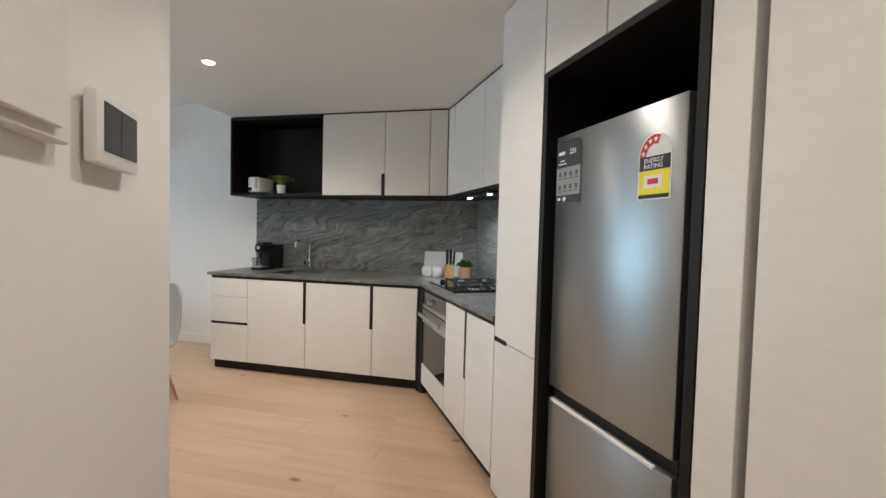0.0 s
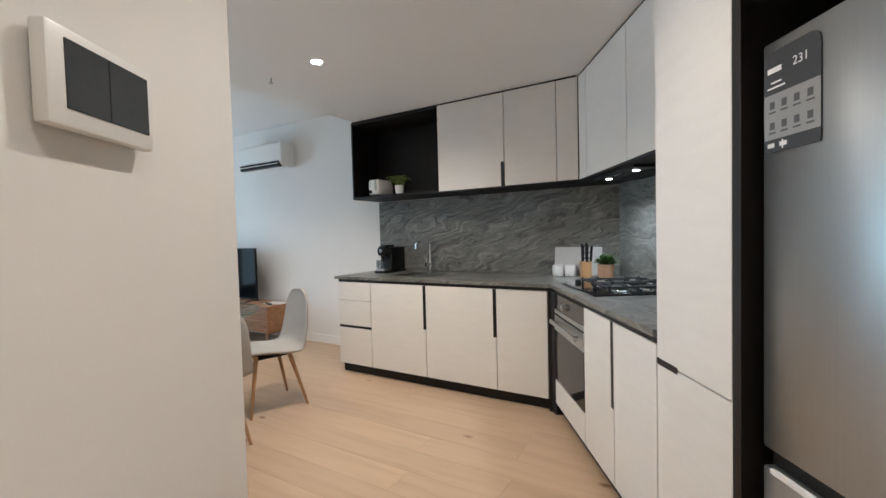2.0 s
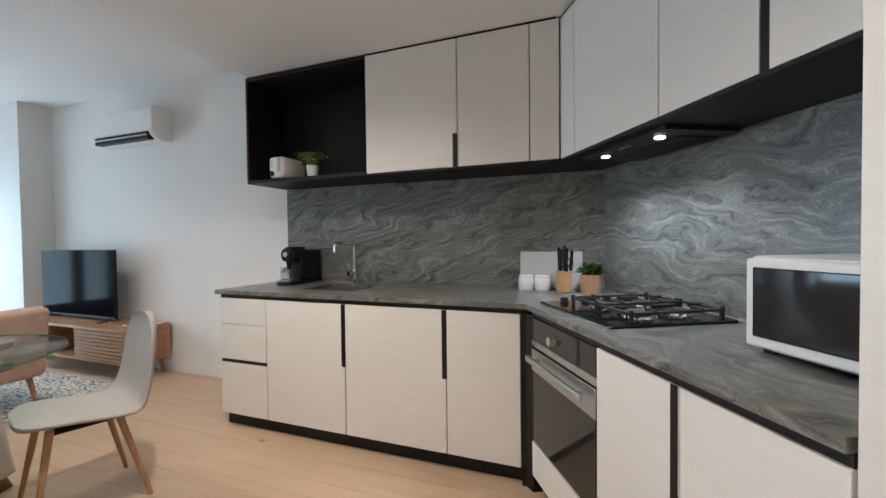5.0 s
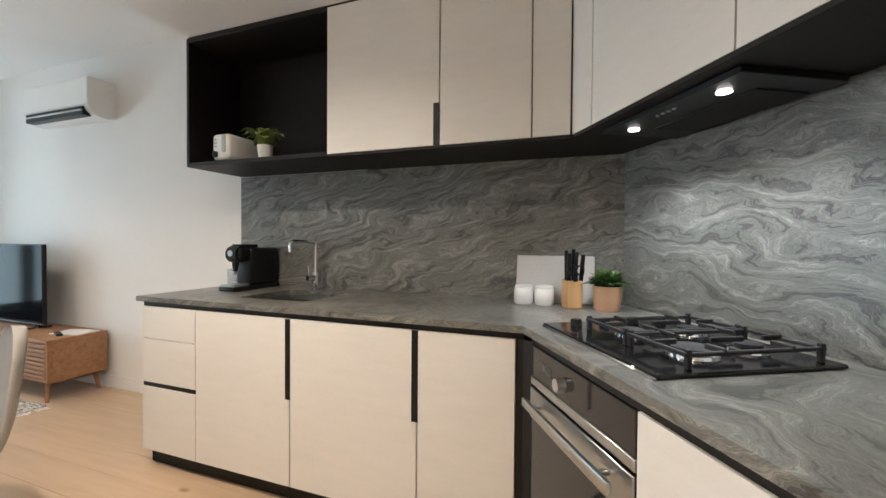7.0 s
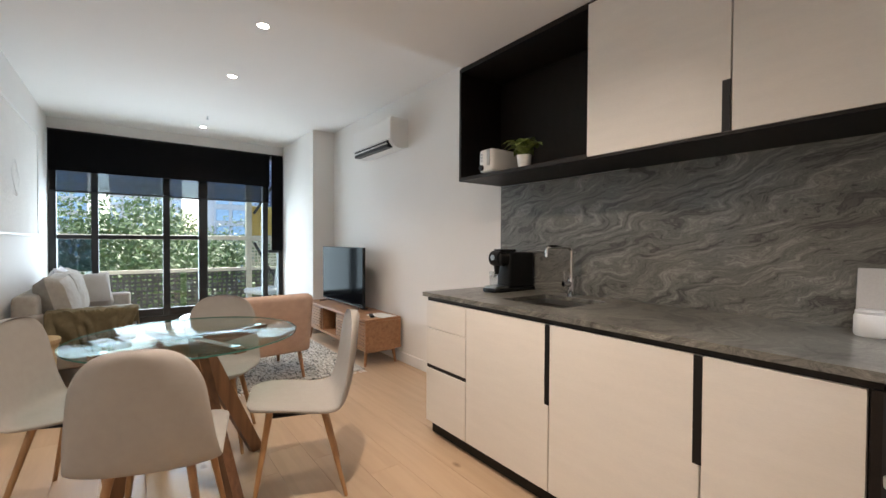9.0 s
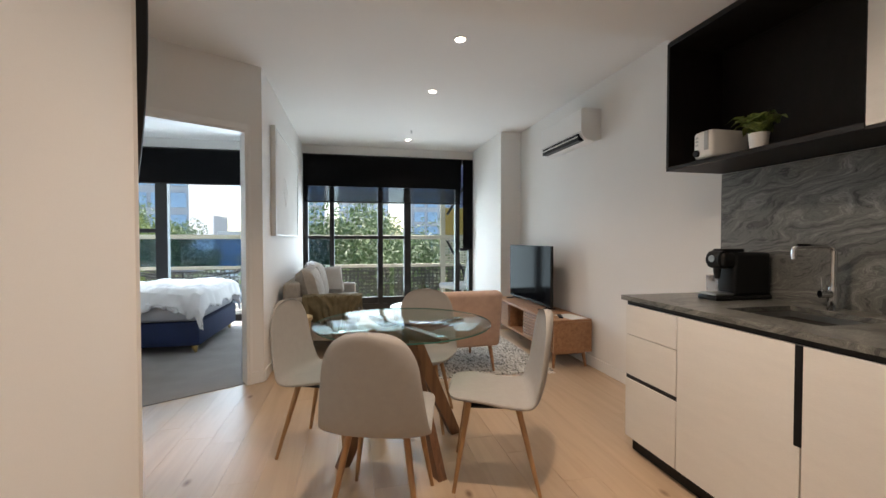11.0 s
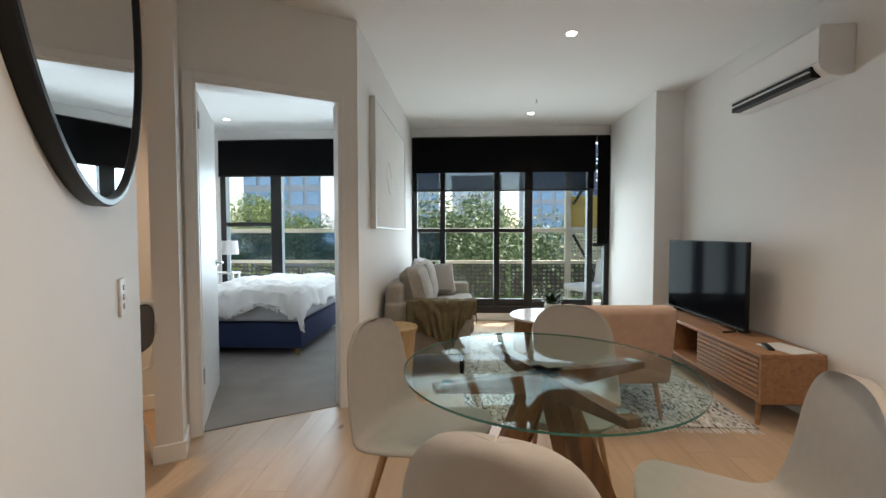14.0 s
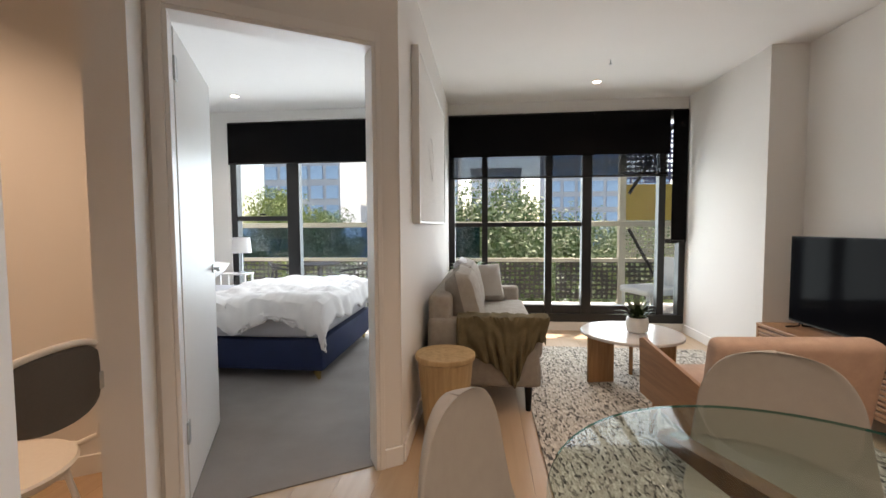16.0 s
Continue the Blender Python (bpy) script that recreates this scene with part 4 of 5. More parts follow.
# ---------------------------------------------------------------- mirror, switch, study nook
mr = thing("wall_mirror", "large round mirror in a thin black frame", "mirror", OB @ pose(3.12, 2.12, 1.92))
bm = bmesh.new()
bm_cyl(bm, (0.004, 0, 0), (0.022, 0, 0), 0.605, seg=96)
part("mirror_glass", bm, MIRROR, mr, "clear mirror glass")
bm = bmesh.new()
ring = []
for i in range(96):
    a = 2 * math.pi * i / 96
    ring.append([bm.verts.new((x, r * math.cos(a), r * math.sin(a))) for x, r in ((0, 0.60), (0.03, 0.60), (0.034, 0.604), (0.034, 0.617), (0.03, 0.622), (0, 0.622))])
for i in range(96):
    p, q = ring[i], ring[(i + 1) % 96]
    for k in range(6):
        bm.faces.new((p[k], p[(k + 1) % 6], q[(k + 1) % 6], q[k]))
part("frame", bm, BLACK, mr, "thin black metal frame", True)
sw = thing("light_switch", "white light switch plate with three rockers", "switch", OB @ pose(3.12, 2.42, 1.03))
box_part("plate", (0, -0.036, -0.06), (0.009, 0.036, 0.06), WHITE_P, sw, 0.003)
for z in (-0.03, 0.0, 0.03):
    box_part("rocker", (0.009, -0.007, z - 0.009), (0.012, 0.007, z + 0.009), GREYLINEN, sw, 0.001)

# ---------------------------------------------------------------- dining
TX, TY = 2.80, 3.94


def dining_chair():
    c = thing("dining_chair", "pale grey fabric shell dining chair with oak legs", "chair", group="chairs round the table")
    pts = [(0.235, 0.437), (0.16, 0.447), (0.05, 0.436), (-0.06, 0.42), (-0.145, 0.418), (-0.205, 0.452), (-0.237, 0.53), (-0.255, 0.63), (-0.27, 0.745), (-0.286, 0.866)]

    def prof(u):
        """Centre line from the front edge over the seat up to the top of the back."""
        x = u * (len(pts) - 1)
        i = min(int(x), len(pts) - 2)
        f = x - i
        p0, p1, p2, p3 = pts[max(i - 1, 0)], pts[i], pts[i + 1], pts[min(i + 2, len(pts) - 1)]
        return Vector([0.5 * (2 * p1[k] + (p2[k] - p0[k]) * f + (2 * p0[k] - 5 * p1[k] + 4 * p2[k] - p3[k]) * f * f + (3 * p1[k] - p0[k] - 3 * p2[k] + p3[k]) * f ** 3) for k in (0, 1)])

    def width(u):
        w = 0.21 + 0.03 * min(u / 0.5, 1) - 0.06 * (max(u - 0.5, 0) / 0.5) ** 1.3
        end = min(u / 0.15, (1 - u) / 0.16, 1)
        return w * max(1 - (1 - end) ** 2.8, 0.0004) ** 0.5

    def section(bm, u, seg=32):
        c, d = prof(u), (prof(min(u + 0.01, 1)) - prof(max(u - 0.01, 0))).normalized()
        n = Vector((d.y, -d.x))
        end = min(u / 0.035, (1 - u) / 0.035, 1)
        t = 0.019 * max(1 - (1 - end) ** 2, 0.01) ** 0.5
        back = min(max((u - 0.42) / 0.2, 0), 1)
        row = []
        for k in range(seg):
            a = 2 * math.pi * k / seg
            v, q = math.cos(a), math.sin(a)
            v, q = math.copysign(abs(v) ** 0.75, v), math.copysign(abs(q) ** 0.7, q)
            cup = 0.03 * abs(v) ** 2.5
            p = c + n * t * q
            row.append(bm.verts.new((p.x + cup * back, v * width(u), p.y + cup * 0.6 * (1 - back))))
        return row

    for name, a, b in (("seat", 0, 26), ("backrest", 26, 52)):
        bm = bmesh.new()
        rings = [section(bm, 0.5 - 0.5 * math.cos(math.pi * i / 52)) for i in range(a, b + 1)]
        for p, q in zip(rings, rings[1:]):
            for k in range(32):
                bm.faces.new((p[k], p[(k + 1) % 32], q[(k + 1) % 32], q[k]))
        bm.faces.new(rings[0][::-1])
        bm.faces.new(rings[-1])
        part(name, bm, FABRIC, c, "", True)
    for x, y, fx, fy in ((0.13, 0.13, 0.2, 0.195), (0.13, -0.13, 0.2, -0.195), (-0.11, 0.12, -0.215, 0.195), (-0.11, -0.12, -0.215, -0.195)):
        bm = bmesh.new()
        bm_cyl(bm, (fx, fy, 0), (x, y, 0.422), 0.0095, 0.0165, 14)
        part("leg", bm, LEG_OAK, c, "", True)
    box_part("under_frame", (-0.10, -0.12, 0.388), (0.12, 0.12, 0.401), BLACK, c, 0.003)
    return c


ch = dining_chair()
ch.matrix_basis = pose(2.65, 3.415, 0, 0, 0, 72)
for x, y, r in ((3.235, 3.59, 163), (2.362, 4.07, -22.6), (2.955, 4.32, -111)):
    copy_thing(ch, pose(x, y, 0, 0, 0, r))

tb = thing("dining_table", "round glass dining table on crossed walnut beams", "table", pose(TX, TY, 0))
bm = bmesh.new()
bm_lathe(bm, [(0.503, 0.738), (0.508, 0.741), (0.508, 0.747), (0.503, 0.75)], 96)
part("tabletop", bm, TABLEGLASS, tb, "clear green-edged glass top", True)
EDGE = mat("glass_edge_green", (0.05, 0.16, 0.13), 0.15, bump=0)
bm = bmesh.new()
pr = [bm.verts.new((0.5083 * math.cos(2 * math.pi * i / 96), 0.5083 * math.sin(2 * math.pi * i / 96), z)) for z in (0.7405, 0.7475) for i in range(96)]
for i in range(96):
    bm.faces.new((pr[i], pr[(i + 1) % 96], pr[96 + (i + 1) % 96], pr[96 + i]))
part("glass_rim", bm, EDGE, tb, "green glass rim", True)
for k, a in enumerate((20, 113, 202, 293)):
    d = Vector((math.cos(radians(a)), math.sin(radians(a)), 0))
    sd = Vector((-d.y, d.x, 0)) * (0.021 + 0.003 * (k % 2))
    bm = bmesh.new()
    shape = [(0.42, 0.732), (0.42, 0.708), (0.0, 0.655), (-0.335, 0.0), (-0.405, 0.0), (-0.07, 0.732)]
    fa = [bm.verts.new(d * q + sd + Vector((0, 0, z))) for q, z in shape]
    fb = [bm.verts.new(d * q - sd + Vector((0, 0, z))) for q, z in shape]
    bm.faces.new(fa)
    bm.faces.new(fb[::-1])
    for q in range(6):
        bm.faces.new((fa[q], fa[(q + 1) % 6], fb[(q + 1) % 6], fb[q]))
    leg = part("leg", bm, TABLE_OAK, tb, "slanted walnut beam leg")
    bm = bmesh.new()
    bm_cyl(bm, d * 0.375 + Vector((0, 0, 0.732)), d * 0.375 + Vector((0, 0, 0.7375)), 0.02)
    part("bolt", bm, CHROME, tb, "bright steel fixing disc", True)

# ---------------------------------------------------------------- ceiling fittings


def downlight(x, y, z, watts, size=120, col=(1.0, 0.85, 0.69)):
    d = thing("downlight", "lit round recessed ceiling downlight with white ring", "downlight", pose(x, y, z), "ceiling downlights")
    bm = bmesh.new()
    bm_lathe(bm, [(0.03, -0.001), (0.046, -0.001), (0.047, -0.004), (0.036, -0.006), (0.034, -0.003)], 28)
    part("ring", bm, WHITE_P, d, "", True)
    bm = bmesh.new()
    bm_cyl(bm, (0, 0, -0.0075), (0, 0, -0.006), 0.034, seg=24)
    part("lens", bm, LAMP_ON, d, "glowing lens")
    lt = new("downlight_lamp", bpy.data.lights.new("downlight_lamp", "SPOT"))
    lt.data.energy, lt.data.color, lt.data.spot_size, lt.data.spot_blend, lt.data.shadow_soft_size = watts, col, radians(size), 0.9, 0.035
    lt.matrix_world = look((x, y, z - 0.02), (x, y, 0))


for y in (4.511, 5.61):
    downlight(3.29, y, H, 15)
downlight(3.312, 7.67, H, 10)
downlight(3.155, 2.872, HB, 34, 155)
for s in (0.35, 1.45, 2.6):
    downlight(*sn(s, -0.05), HB, 9 if s < 2 else 12, 140)
downlight(*sn(2.3, 3.55), H, 34, col=(1.0, 0.76, 0.54))
downlight(-0.56, 7.70, H, 8)
for x, y, z in ((3.287, 7.12, H), (3.175, 3.35, HB)):
    sp_ = thing("sprinkler", "small brass and white ceiling sprinkler head", "sprinkler", pose(x, y, z))
    bm = bmesh.new()
    bm_lathe(bm, [(0.02, -0.004), (0.026, -0.001)], 16)
    part("plate", bm, WHITE_P, sp_, "", True)
    bm = bmesh.new()
    bm_cyl(bm, (0, 0, -0.035), (0, 0, -0.003), 0.005, seg=8)
    bm_cyl(bm, (0, 0, -0.04), (0, 0, -0.037), 0.016, seg=12)
    part("head", bm, STEEL, sp_, "", True)

ac = thing("air_conditioner", "white split air conditioner high on the wall", "air conditioner", pose(4.78, 5.45, 2.145))
bm = bmesh.new()
pf = [(0, 0.02), (0, 0.30), (-0.19, 0.30), (-0.205, 0.285), (-0.205, 0.09), (-0.19, 0.05), (-0.15, 0.015), (-0.08, 0.0)]
va = [bm.verts.new((x, -0.42, z)) for x, z in pf]
vb = [bm.verts.new((x, 0.42, z)) for x, z in pf]
bm.faces.new(va[::-1])
bm.faces.new(vb)
for i in range(len(pf)):
    bm.faces.new((va[i], va[(i + 1) % len(pf)], vb[(i + 1) % len(pf)], vb[i]))
bmesh.ops.bevel(bm, geom=bm.edges[:], offset=0.004, segments=2, affect="EDGES")
part("casing", bm, WHITE_P, ac, "", True)
box_part("air_outlet", (-0.198, -0.37, 0.006), (-0.14, 0.37, 0.072), BLACK, ac, 0, "dark air outlet slot", m=pose(-0.012, 0, 0.002))
box_part("louvre", (-0.228, -0.368, 0.04), (-0.173, 0.368, 0.046), WHITE_P, ac, 0.002, "long white air louvre")
box_part("front_line", (-0.2065, -0.415, 0.083), (-0.204, 0.415, 0.086), GREYLINEN, ac, 0)

# ---------------------------------------------------------------- living room
rug = thing("rug", "cream and grey woven rug with dark flecks", "rug", pose(3.42, 6.32, 0))
RUG = bpy.data.materials.new("flecked_rug")
RUG.use_nodes = True
nt = RUG.node_tree
bs = nt.nodes["Principled BSDF"]
bs.inputs["Roughness"].default_value = 0.97
co = nt.nodes.new("ShaderNodeTexCoord")
mp = nt.nodes.new("ShaderNodeMapping")
mp.inputs["Scale"].default_value = (95, 34, 1)
nt.links.new(co.outputs["Object"], mp.inputs[0])
vo = nt.nodes.new("ShaderNodeTexVoronoi")
vo.inputs["Scale"].default_value, vo.inputs["Randomness"].default_value = 1.0, 0.75
nt.links.new(mp.outputs[0], vo.inputs["Vector"])
sep = nt.nodes.new("ShaderNodeSeparateColor")
nt.links.new(vo.outputs["Color"], sep.inputs[0])
big = nt.nodes.new("ShaderNodeTexNoise")
big.inputs["Scale"].default_value, big.inputs["Detail"].default_value = 5, 3
nt.links.new(co.outputs["Object"], big.inputs["Vector"])
mx_ = nt.nodes.new("ShaderNodeMath")
mx_.operation = "MULTIPLY_ADD"
mx_.inputs[1].default_value = 0.5
nt.links.new(big.outputs[0], mx_.inputs[0])
nt.links.new(sep.outputs[0], mx_.inputs[2])
rp = nt.nodes.new("ShaderNodeValToRGB")
rp.color_ramp.interpolation = "CONSTANT"
e = rp.color_ramp.elements
e[0].position, e[0].color = 0.0, (0.07, 0.065, 0.058, 1)
e[1].position, e[1].color = 0.37, (0.2, 0.185, 0.16, 1)
for p, c in ((0.5, (0.5, 0.47, 0.41, 1)), (0.85, (0.64, 0.61, 0.54, 1)), (1.15, (0.4, 0.37, 0.31, 1))):
    e.new(min(p, 1)).color = c
nt.links.new(mx_.outputs[0], rp.inputs[0])
nt.links.new(rp.outputs[0], bs.inputs["Base Color"])
bp = nt.nodes.new("ShaderNodeBump")
bp.inputs["Strength"].default_value, bp.inputs["Distance"].default_value = 0.6, 0.006
nt.links.new(vo.outputs["Distance"], bp.inputs["Height"])
nt.links.new(bp.outputs[0], bs.inputs["Normal"])
box_part("weave", (-0.92, -1.23, 0.001), (0.92, 1.25, 0.012), RUG, rug, 0.003)
bm = bmesh.new()
rng = random.Random(4)
for k in range(150):
    x = -0.91 + 1.82 * k / 149
    dx = rng.uniform(-0.012, 0.012)
    bm_box(bm, (x - 0.002 + dx, -1.23 - rng.uniform(0.04, 0.07), 0.002), (x + 0.002 + dx, -1.228, 0.005))
tagged(part("fringe", bm, LINEN, rug, "short cream fringe"), kind="stuff")


def pillow(bm, w, h, t, m, n=10, seed=0, sag=0.0):
    """A stuffed cushion: two bulged skins joined at the seam."""
    rng = random.Random(seed)
    top, bot = [], []
    for i in range(n + 1):
        rt, rb = [], []
        for j in range(n + 1):
            u, v = 2 * i / n - 1, 2 * j / n - 1
            k = (1 - u ** 4) * (1 - v ** 4)
            z = t / 2 * max(k, 0) ** 0.5 + (rng.uniform(-0.004, 0.004) if 0 < i < n and 0 < j < n else 0)
            pin = 1 - 0.06 * (1 - abs(u)) * (abs(v) > 0.9) - 0.06 * (1 - abs(v)) * (abs(u) > 0.9)
            x, y = u * w / 2 * pin, v * h / 2 * pin
            rt.append(bm.verts.new(m @ Vector((x, y - sag * (1 - u * u) * 0, z))))
            rb.append(rt[-1] if i in (0, n) or j in (0, n) else bm.verts.new(m @ Vector((x, y, -z))))
        top.append(rt)
        bot.append(rb)
    for i in range(n):
        for j in range(n):
            bm.faces.new((top[i][j], top[i + 1][j], top[i + 1][j + 1], top[i][j + 1]))
            f = (bot[i][j], bot[i][j + 1], bot[i + 1][j + 1], bot[i + 1][j])
            if len(set(f)) == 4 and not bm.faces.get(f):
                bm.faces.new(f)


so_ = thing("sofa", "grey fabric two-seat sofa with loose back cushions", "sofa", pose(1.80, 6.0, 0))
box_part("base", (0.0, 0.02, 0.17), (0.76, 1.86, 0.33), SOFAF, so_, 0.02, seg=2)
box_part("armrest", (0.0, 0.0, 0.17), (0.75, 0.14, 0.625), SOFAF, so_, 0.035, seg=3)
box_part("armrest", (0.0, 1.74, 0.17), (0.75, 1.88, 0.60), SOFAF, so_, 0.035, seg=3)
box_part("back_frame", (0.0, 0.05, 0.3), (0.16, 1.83, 0.78), SOFAF, so_, 0.04, seg=3)
for y in (0.145, 0.945):
    bm = bmesh.new()
    bm_box(bm, (0.14, y, 0.32), (0.79, y + 0.79, 0.47), 0.045, 4)
    part("seat_cushion", bm, SOFAF, so_, "", True)
    bm = bmesh.new()
    pillow(bm, 0.78, 0.5, 0.26, pose(0.235, y + 0.395, 0.675, 90, 0, 90) @ pose(0, 0, 0, -14, 0, 0), seed=int(y * 100))
    part("back_cushion", bm, SOFAF, so_, "", True)
for x in (0.06, 0.68):
    for y in (0.06, 1.82):
        bm = bmesh.new()
        bm_cyl(bm, (x, y, 0), (x, y, 0.175), 0.018, 0.028, 12)
        part("leg", bm, BLACK, so_, "dark tapered wooden leg", True)
cu = thing("throw_cushion", "square light grey scatter cushion on the sofa", "cushion", pose(2.16, 7.62, 0.66, 62, 0, 18))
bm = bmesh.new()
pillow(bm, 0.45, 0.42, 0.16, ID, seed=8)
part("cover", bm, FABRIC, cu, "", True)
cu = thing("throw_cushion", "blue-grey scatter cushion leaning on the sofa back", "cushion", pose(1.99, 7.25, 0.74, 78, 0, 88))
bm = bmesh.new()
pillow(bm, 0.42, 0.42, 0.15, ID, seed=9)
part("cover", bm, GREYLINEN, cu, "", True)
th = thing("throw_blanket", "olive knitted throw draped over the sofa arm", "throw", pose(1.80, 6.0, 0))
bm = bmesh.new()
rows = []
for i in range(57):
    f = i / 56
    row = []
    for j in range(41):
        g = j / 40
        x = 0.20 + 0.61 * f
        # path across the arm: outside drop, over the top, inside drop
        L = g * 0.95
        drop = 0.17 + 0.27 * math.exp(-((f - 0.52) / 0.26) ** 2) + 0.05 * math.sin(11 * f)
        if L < drop:
            y, z = -0.016, 0.632 - (drop - L)
        elif L < drop + 0.17:
            y, z = -0.016 + (L - drop), 0.640
        else:
            y, z = 0.158, max(0.632 - (L - drop - 0.17), 0.485)
        if L > drop + 0.17 and 0.632 - (L - drop - 0.17) < 0.485:
            y, z = 0.158 + (0.485 - (0.632 - (L - drop - 0.17))), 0.488
        wave = 0.022 * math.sin(23 * f + 5 * g) + 0.012 * math.sin(41 * f + 1.3 - 4 * g)
        k = max(0, (drop - L) / drop) if L < drop else 0
        nz = noise.noise(Vector((x * 11, L * 11, 2.0))) * 0.02
        row.append(bm.verts.new((x + 0.06 * k * math.sin(5 * f), y - abs(wave) * k * 1.6 - 0.012 * k + (nz if L < drop else 0), z + (abs(nz) + 0.004 * math.sin(20 * f) ** 2 if L >= drop else 0))))
    rows.append(row)
for i in range(56):
    for j in range(40):
        bm.faces.new((rows[i][j], rows[i + 1][j], rows[i + 1][j + 1], rows[i][j + 1]))
ob = part("cloth", bm, THROW, th, "", True)
md_ = ob.modifiers.new("thick", "SOLIDIFY")
md_.thickness = 0.007
bm = bmesh.new()
rng = random.Random(6)
for k in range(60):
    y = 0.2 + 0.36 * k / 60
    bm_tube(bm, [(0.80, y, 0.49), (0.815, y + rng.uniform(-0.01, 0.01), 0.46), (0.812, y + rng.uniform(-0.015, 0.015), 0.41)], 0.0022, 4)
tagged(part("fringe", bm, THROW, th, "olive yarn fringe"), kind="stuff")

st = thing("side_stool", "pale ash drum side table beside the sofa", "side table", pose(1.95, 5.71, 0))
bm = bmesh.new()
bm_lathe(bm, [(0.125, 0), (0.128, 0.01), (0.135, 0.1), (0.165, 0.44), (0.17, 0.455)], 40)
part("body", bm, PALE_WOOD, st, "", True)
bm = bmesh.new()
bm_lathe(bm, [(0.168, 0.456), (0.178, 0.46), (0.18, 0.47), (0.18, 0.486), (0.176, 0.49)], 40)
part("top", bm, PALE_WOOD, st, "", True)

art = thing("canvas_picture", "large white textured canvas in a thin pale frame", "picture", pose(1.756, 6.55, 1.79))
box_part("canvas", (0.004, -0.80, -0.505), (0.038, 0.80, 0.505), mat("white_plaster_canvas", (0.74, 0.725, 0.69), 0.9, vary=0.03, scale=4, fine=26, bump=0.5), art, 0.002)
for lo, hi in (((0, -0.82, -0.525), (0.045, -0.80, 0.525)), ((0, 0.80, -0.525), (0.045, 0.82, 0.525)), ((0, -0.80, 0.505), (0.045, 0.80, 0.525)), ((0, -0.80, -0.525), (0.045, 0.80, -0.505))):
    box_part("frame_bar", lo, hi, WHITE_P, art, 0.002, "pale painted frame bar")
bm = bmesh.new()
for k in range(5):
    bm_tube(bm, [(0.038, -0.3 + 0.05 * k + 0.05 * math.sin(a * 1.3 + k), -0.2 + 0.3 * a / 6) for a in range(7)], 0.0022, 6)
part("relief", bm, TRIM, art, "raised white relief lines", True)

tvu = thing("tv_unit", "warm oak low TV unit with slatted doors", "TV unit", pose(4.35, 5.11, 0))
D, LU = 0.40, 1.68
box_part("top", (0, 0, 0.445), (D, LU, 0.47), UNIT_OAK, tvu, 0.004)
box_part("bottom", (0.01, 0.02, 0.155), (D, LU - 0.02, 0.178), UNIT_OAK, tvu, 0.002)
for y in (0.0, LU - 0.022, 0.72, 1.16):
    box_part("side", (0.004 if y in (0.0, LU - 0.022) else 0.02, y, 0.155), (D, y + 0.022, 0.445), UNIT_OAK, tvu, 0.002)
box_part("back", (D - 0.012, 0.02, 0.178), (D - 0.004, LU - 0.02, 0.445), TABLE_OAK, tvu, 0)
for a, b in ((0.022, 0.72), (1.182, LU - 0.022)):
    dd = box_part("door", (0.018, a + 0.002, 0.18), (0.028, b - 0.002, 0.443), TABLE_OAK, tvu, 0)
    for k in range(8):
        box_part("slat", (0.0, a + 0.003, 0.185 + k * 0.032), (0.018, b - 0.003, 0.206 + k * 0.032), UNIT_OAK, dd, 0.002)
for y in (0.08, LU - 0.08):
    for x in (0.05, D - 0.05):
        bm = bmesh.new()
        bm_cyl(bm, (x - (0.02 if x < 0.2 else -0.02), y + (0.02 if y > 1 else -0.02), 0), (x, y, 0.157), 0.012, 0.02, 12)
        part("leg", bm, UNIT_OAK, tvu, "tapered oak leg", True)
    box_part("rail", (0.04, y - 0.015, 0.125), (D - 0.04, y + 0.015, 0.156), UNIT_OAK, tvu, 0.002)
tv = thing("television", "large black flat television on two feet", "television", pose(4.55, 6.15, 0.47))
box_part("panel", (0.0, -0.58, 0.035), (0.03, 0.58, 0.69), BLACK, tv, 0.004)
box_part("screen", (-0.002, -0.572, 0.05), (0.0, 0.572, 0.683), SCREEN, tv, 0, "glossy dark screen")
box_part("housing", (0.03, -0.4, 0.08), (0.065, 0.4, 0.4), BLACK, tv, 0.01)
for y in (-0.47, 0.47):
    bm = bmesh.new()
    bm_tube(bm, [(-0.09, y, 0.006), (0.0, y, 0.012), (0.015, y, 0.05)], 0.007, 8)
    bm_tube(bm, [(0.11, y, 0.006), (0.03, y, 0.012), (0.015, y, 0.05)], 0.007, 8)
    part("foot", bm, BLACK, tv, "", True)
rc = thing("remote_control", "black remote control on the TV unit", "remote", pose(4.50, 5.27, 0.47, 0, 0, 70))
box_part("body", (-0.08, -0.02, 0), (0.08, 0.02, 0.016), BLACK, rc, 0.005, seg=2)
bk = thing("magazine", "thin pale magazine lying on the TV unit", "magazine", pose(4.60, 5.25, 0.47, 0, 0, 12))
box_part("cover", (-0.09, -0.13, 0), (0.09, 0.13, 0.006), CERAMIC, bk, 0.001)

